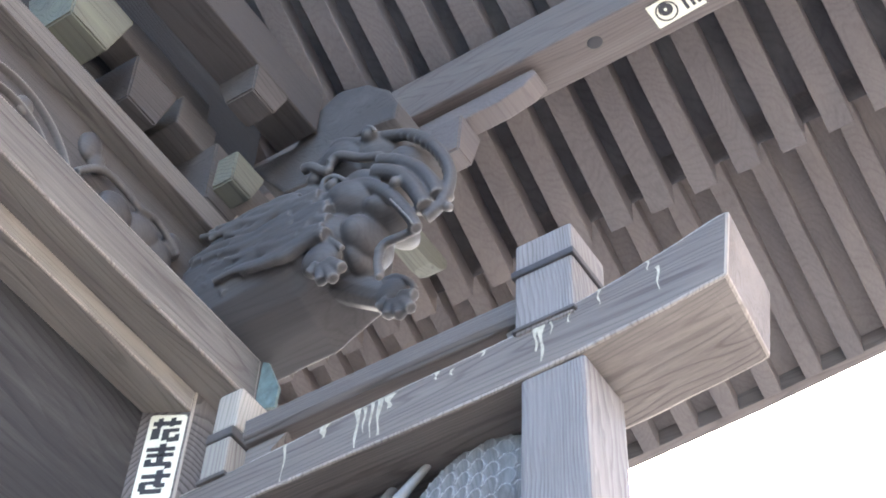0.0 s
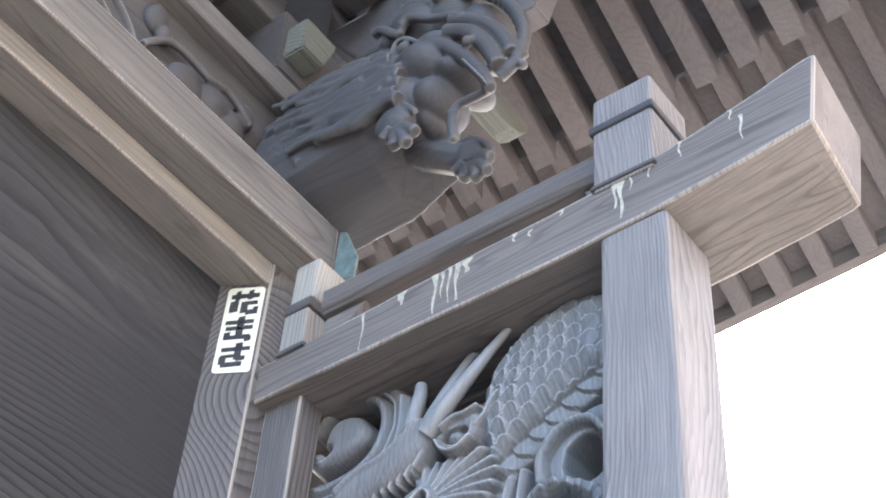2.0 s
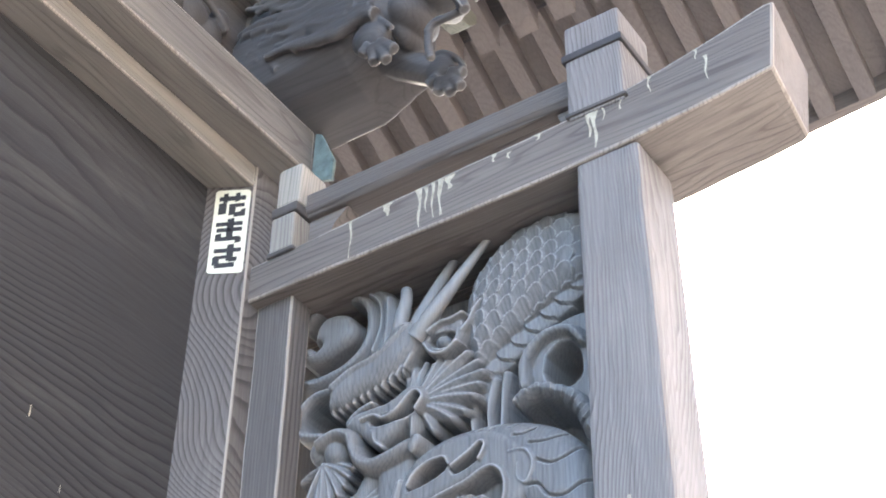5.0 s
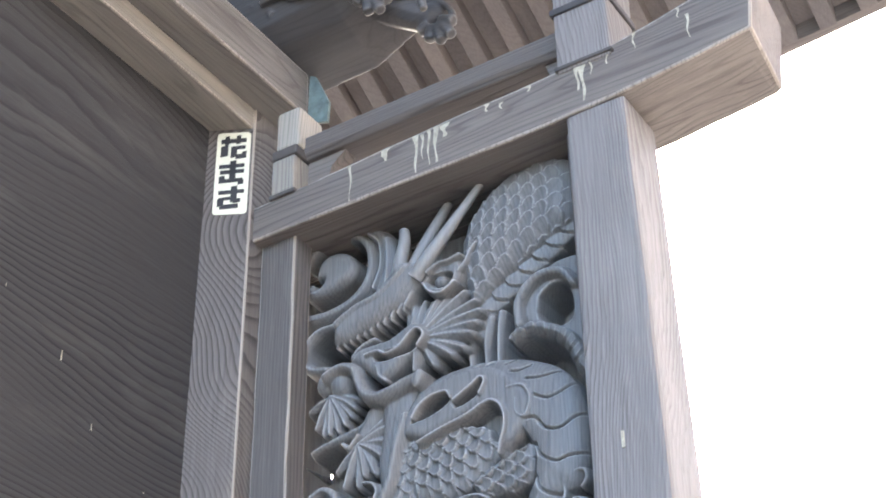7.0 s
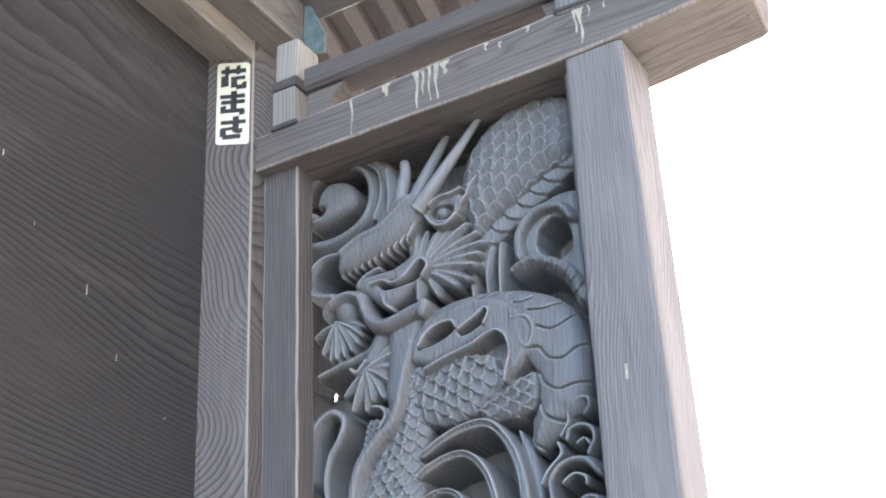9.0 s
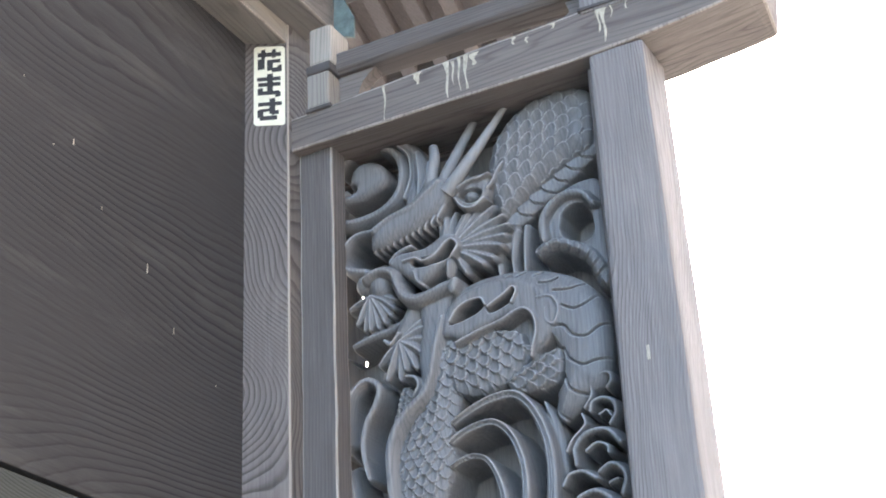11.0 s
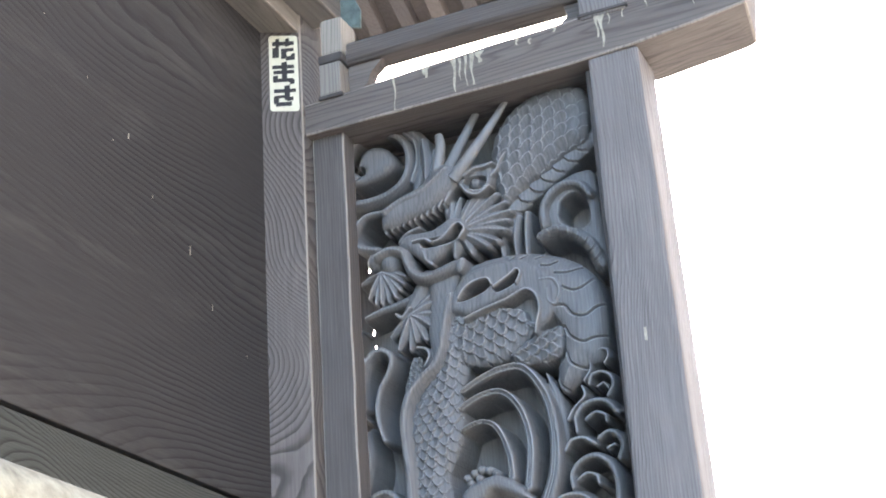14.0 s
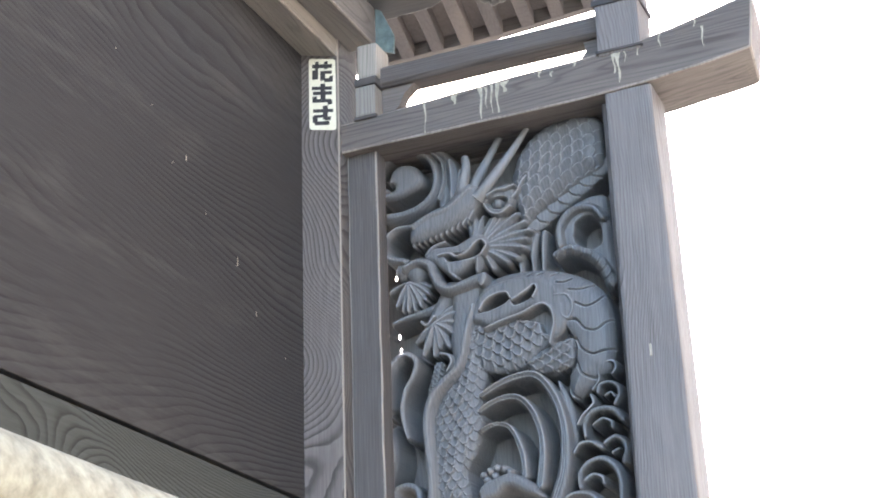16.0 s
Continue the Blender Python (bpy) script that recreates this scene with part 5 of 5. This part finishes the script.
rope(bm, [(0.040, -0.046, 3.349), (0.027, -0.048, 3.365), (0.018, -0.050, 3.377)], 0.0102, 0.0061)
rope(bm, [(0.058, -0.046, 3.320), (0.046, -0.048, 3.336), (0.037, -0.050, 3.347)], 0.0085, 0.0051)
rope(bm, [(0.207, 0.020, 3.322), (0.253, 0.032, 3.288), (0.298, 0.045, 3.260)], 0.0289, 0.0238)
ball(bm, (0.306, 0.045, 3.256), 0.0314, 0.0255, 0.0289)  # far paw
rope(bm, [(0.308, 0.032, 3.234), (0.288, 0.030, 3.225)], 0.0110, 0.0093)
rope(bm, [(0.313, 0.032, 3.227), (0.307, 0.030, 3.200)], 0.0110, 0.0093)
rope(bm, [(0.320, 0.032, 3.223), (0.329, 0.030, 3.189)], 0.0110, 0.0093)
rope(bm, [(0.326, 0.032, 3.224), (0.348, 0.030, 3.193)], 0.0110, 0.0093)
rope(bm, [(0.327, 0.032, 3.232), (0.353, 0.030, 3.219)], 0.0110, 0.0093)
rope(bm, [(0.291, 0.030, 3.282), (0.315, 0.030, 3.280), (0.340, 0.030, 3.255), (0.353, 0.030, 3.230)], 0.0059, 0.0051)
lion = grown(obj("lion_nosing", bm, LION_WOOD), 0.0021, 8)
tagged(lion, "dark weathered carved wooden lion head nosing on the pillar", "carving")

# ---- carved frieze between the tie beams ----
def hoop(bm, y, z, r0, r1, x0, x1, steps=48):
    """A raised ring on the frieze, with sloping sides."""
    rows = []
    for k in range(steps):
        a = 2 * math.pi * k / steps
        rows.append([bm.verts.new((x, y + r * math.cos(a), z + r * math.sin(a))) for r, x in ((r0 - 0.004, x0), (r0, x1 - 0.002), ((r0 + r1) / 2, x1), (r1, x1 - 0.002), (r1 + 0.004, x0))])
    for k in range(steps):
        for n in range(4):
            bm.faces.new((rows[k][n], rows[k][n + 1], rows[(k + 1) % steps][n + 1], rows[(k + 1) % steps][n]))


frieze = tagged(new("carved_frieze"), "dark carved wooden frieze with rings and clouds between two beams", "carving")
# The backing board reuses the shade-darkened bracket timber.
part("board", box(-0.06, -0.035, -4.0, -0.02, 3.255, 3.51, 0.0), SHADE_DARK, frieze)
for y in (-0.453, -1.15, -1.85):
    for r in (0.146, 0.108, 0.070):
        bm = bmesh.new()
        hoop(bm, y + 0.012, 3.303, r - 0.004, r, -0.036, -0.024)
        part("ring", bm, LION_WOOD, frieze, smooth=True)
    bm = bmesh.new()
    ball(bm, (-0.034, y + 0.032, 3.417), 0.010, 0.016, 0.018)
    part("boss", bm, LION_WOOD, frieze, smooth=True)
    bm = bmesh.new()
    ball(bm, (-0.032, y + 0.158, 3.462), 0.016, 0.022, 0.030)
    ball(bm, (-0.030, y + 0.176, 3.440), 0.014, 0.016, 0.018)
    ball(bm, (-0.030, y + 0.232, 3.385), 0.020, 0.034, 0.036)
    ball(bm, (-0.028, y + 0.290, 3.395), 0.018, 0.036, 0.030, 0, 0)
    ball(bm, (-0.028, y + 0.352, 3.425), 0.016, 0.020, 0.028)
    ball(bm, (-0.028, y + 0.330, 3.380), 0.016, 0.030, 0.036)
    rope(bm, [(-0.026, y + 0.146, 3.385), (-0.022, y + 0.177, 3.424), (-0.020, y + 0.206, 3.433), (-0.018, y + 0.240, 3.429), (-0.016, y + 0.268, 3.422), (-0.016, y + 0.299, 3.431), (-0.016, y + 0.331, 3.423), (-0.016, y + 0.360, 3.406)], 0.007, 0.006)
    grown(part("cloud", bm, LION_WOOD, frieze, smooth=True), 0.0025, 6)

# ---- bracket sets under the eave ----

brackets = tagged(new("bracket_set"), "dark timber bracket set with stepped arms and blocks under the eave", "bracket")


def arm_y(x0, x1, y0, y1, z0, z1):
    d = z1 - z0
    return prism([(y0, z0), (y1 - 0.9 * d, z0), (y1 - 0.4 * d, z0 + 0.15 * d), (y1, z0 + 0.6 * d), (y1, z1), (y0, z1)], "x", x0, x1, 0.003)


def bearing(x, y, z, w, h):
    """A bearing block: square above, drawn in below."""
    bm = box(x - w / 2, x + w / 2, y - w / 2, y + w / 2, z, z + h, 0.0)
    for v in bm.verts:
        if v.co.z < z + h / 2:
            v.co.x, v.co.y = x + (v.co.x - x) * 0.68, y + (v.co.y - y) * 0.68
    bmesh.ops.bevel(bm, geom=list(bm.edges), offset=0.003, segments=2, affect="EDGES")
    return bm


# Inner arms and blocks carry the eave's shade in their colour.
part("block", bearing(-0.06, -0.02, 3.56, 0.17, 0.10), SHADE_DARK, brackets)
part("arm", prism([(-0.025, 3.761), (0.074, 3.753), (0.113, 3.828), (0.158, 3.860), (0.220, 3.834), (0.269, 3.780), (0.292, 3.726), (0.288, 3.683), (0.247, 3.692), (0.205, 3.689), (0.185, 3.615), (0.068, 3.634)], "y", 0.02, 0.095, 0.006), SHADE_DARK, brackets, "rounded arm end above the carved lion")
part("arm", box(0.045, 0.130, -0.46, 0.012, 3.75, 3.86, 0.004), SHADE_DARK, brackets)
part("arm", box(-0.095, -0.005, -0.175, -0.085, 3.655, 3.73, 0.004), SHADE_DARK, brackets)
part("block", bearing(-0.04, -0.245, 3.60, 0.10, 0.085), SHADE_DARK, brackets)
part("arm", box(-0.08, -0.02, -0.46, -0.10, 3.735, 3.80, 0.004), SHADE_DARK, brackets)
part("block", bearing(0.088, -0.11, 3.70, 0.085, 0.05), SHADE_DARK, brackets)
part("block", bearing(0.088, -0.30, 3.86, 0.13, 0.08), SHADE_DARK, brackets)
part("block", bearing(0.02, -0.05, 3.58, 0.075, 0.055), GREENISH, brackets, "small pale block beside the carved lion")
part("block", bearing(-0.02, -0.40, 3.60, 0.12, 0.09), GREENISH, brackets, "pale block above the head beam")
part("block", bearing(0.300, 0.178, 3.735, 0.066, 0.079), EAVE_WOOD, brackets)
part("arm", prism([(0.0, 3.815), (0.40, 3.815), (0.45, 3.825), (0.475, 3.845), (0.468, 3.8635), (0.0, 3.8635)], "y", 0.158, 0.200, 0.004), EAVE_WOOD, brackets)
part("arm", arm_y(0.118, 0.160, 0.05, 0.37, 3.70, 3.755), GREENISH, brackets, "pale outer arm end beyond the carved lion")
part("block", bearing(0.13, 0.178, 3.745, 0.10, 0.06), EAVE_WOOD, brackets)

# ---- crest slip and knot under the purlin ----
crest = tagged(new("crest_slip"), "small yellowed paper slip with a round black crest", "sticker")
crest.matrix_world = pose(0.735, 0.176, 3.8625, 180, 0, -3)
part("paper", box(-0.045, 0.045, -0.024, 0.024, 0.0, 0.001, 0.0), PAPER, crest)


def ring(x, y, r0, r1, z):
    bm = bmesh.new()
    a = [bm.verts.new((x + r1 * math.cos(k * math.pi / 16), y + r1 * math.sin(k * math.pi / 16), z)) for k in range(32)]
    b = [bm.verts.new((x + r0 * math.cos(k * math.pi / 16), y + r0 * math.sin(k * math.pi / 16), z)) for k in range(32)]
    for k in range(32):
        bm.faces.new((a[k], a[(k + 1) % 32], b[(k + 1) % 32], b[k]))
    return bm


part("crest_ring", ring(-0.018, 0, 0.0165, 0.0195, 0.0016), INK, crest)
part("crest_ring", ring(-0.018, 0.004, 0.003, 0.0125, 0.0016), INK, crest)
for x in (0.012, 0.024, 0.034):
    part("ink_bar", box(x, x + 0.006, -0.016, 0.016, 0.001, 0.0018, 0.0), INK, crest)
bm = bmesh.new()
ball(bm, (0, 0, 0), 0.014, 0.012, 0.003)
knot = obj("knot", bm, INK)
knot.location, knot.parent = (0.584, 0.170, 3.865), purlin
knot.matrix_parent_inverse = Matrix.Translation((0, -0.18, -3.865))
knot.location = (0.584, 0.170, 3.865)

# ---- free-standing horns of the carved dragon ----
def horn(points, r0, r1):
    bm = bmesh.new()
    rope(bm, points, r0, r1, 14, 8)
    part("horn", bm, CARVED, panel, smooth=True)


horn([(0.262, 0.053, 2.791), (0.292, 0.049, 2.819), (0.321, 0.053, 2.855), (0.345, 0.060, 2.890), (0.366, 0.070, 2.926)], 0.0129, 0.0047)
horn([(0.236, 0.070, 2.799), (0.258, 0.069, 2.837), (0.279, 0.073, 2.875), (0.297, 0.081, 2.912), (0.309, 0.090, 2.941)], 0.0118, 0.0053)
horn([(0.227, 0.059, 2.797), (0.234, 0.057, 2.831), (0.240, 0.059, 2.863), (0.236, 0.065, 2.888)], 0.0118, 0.0077)
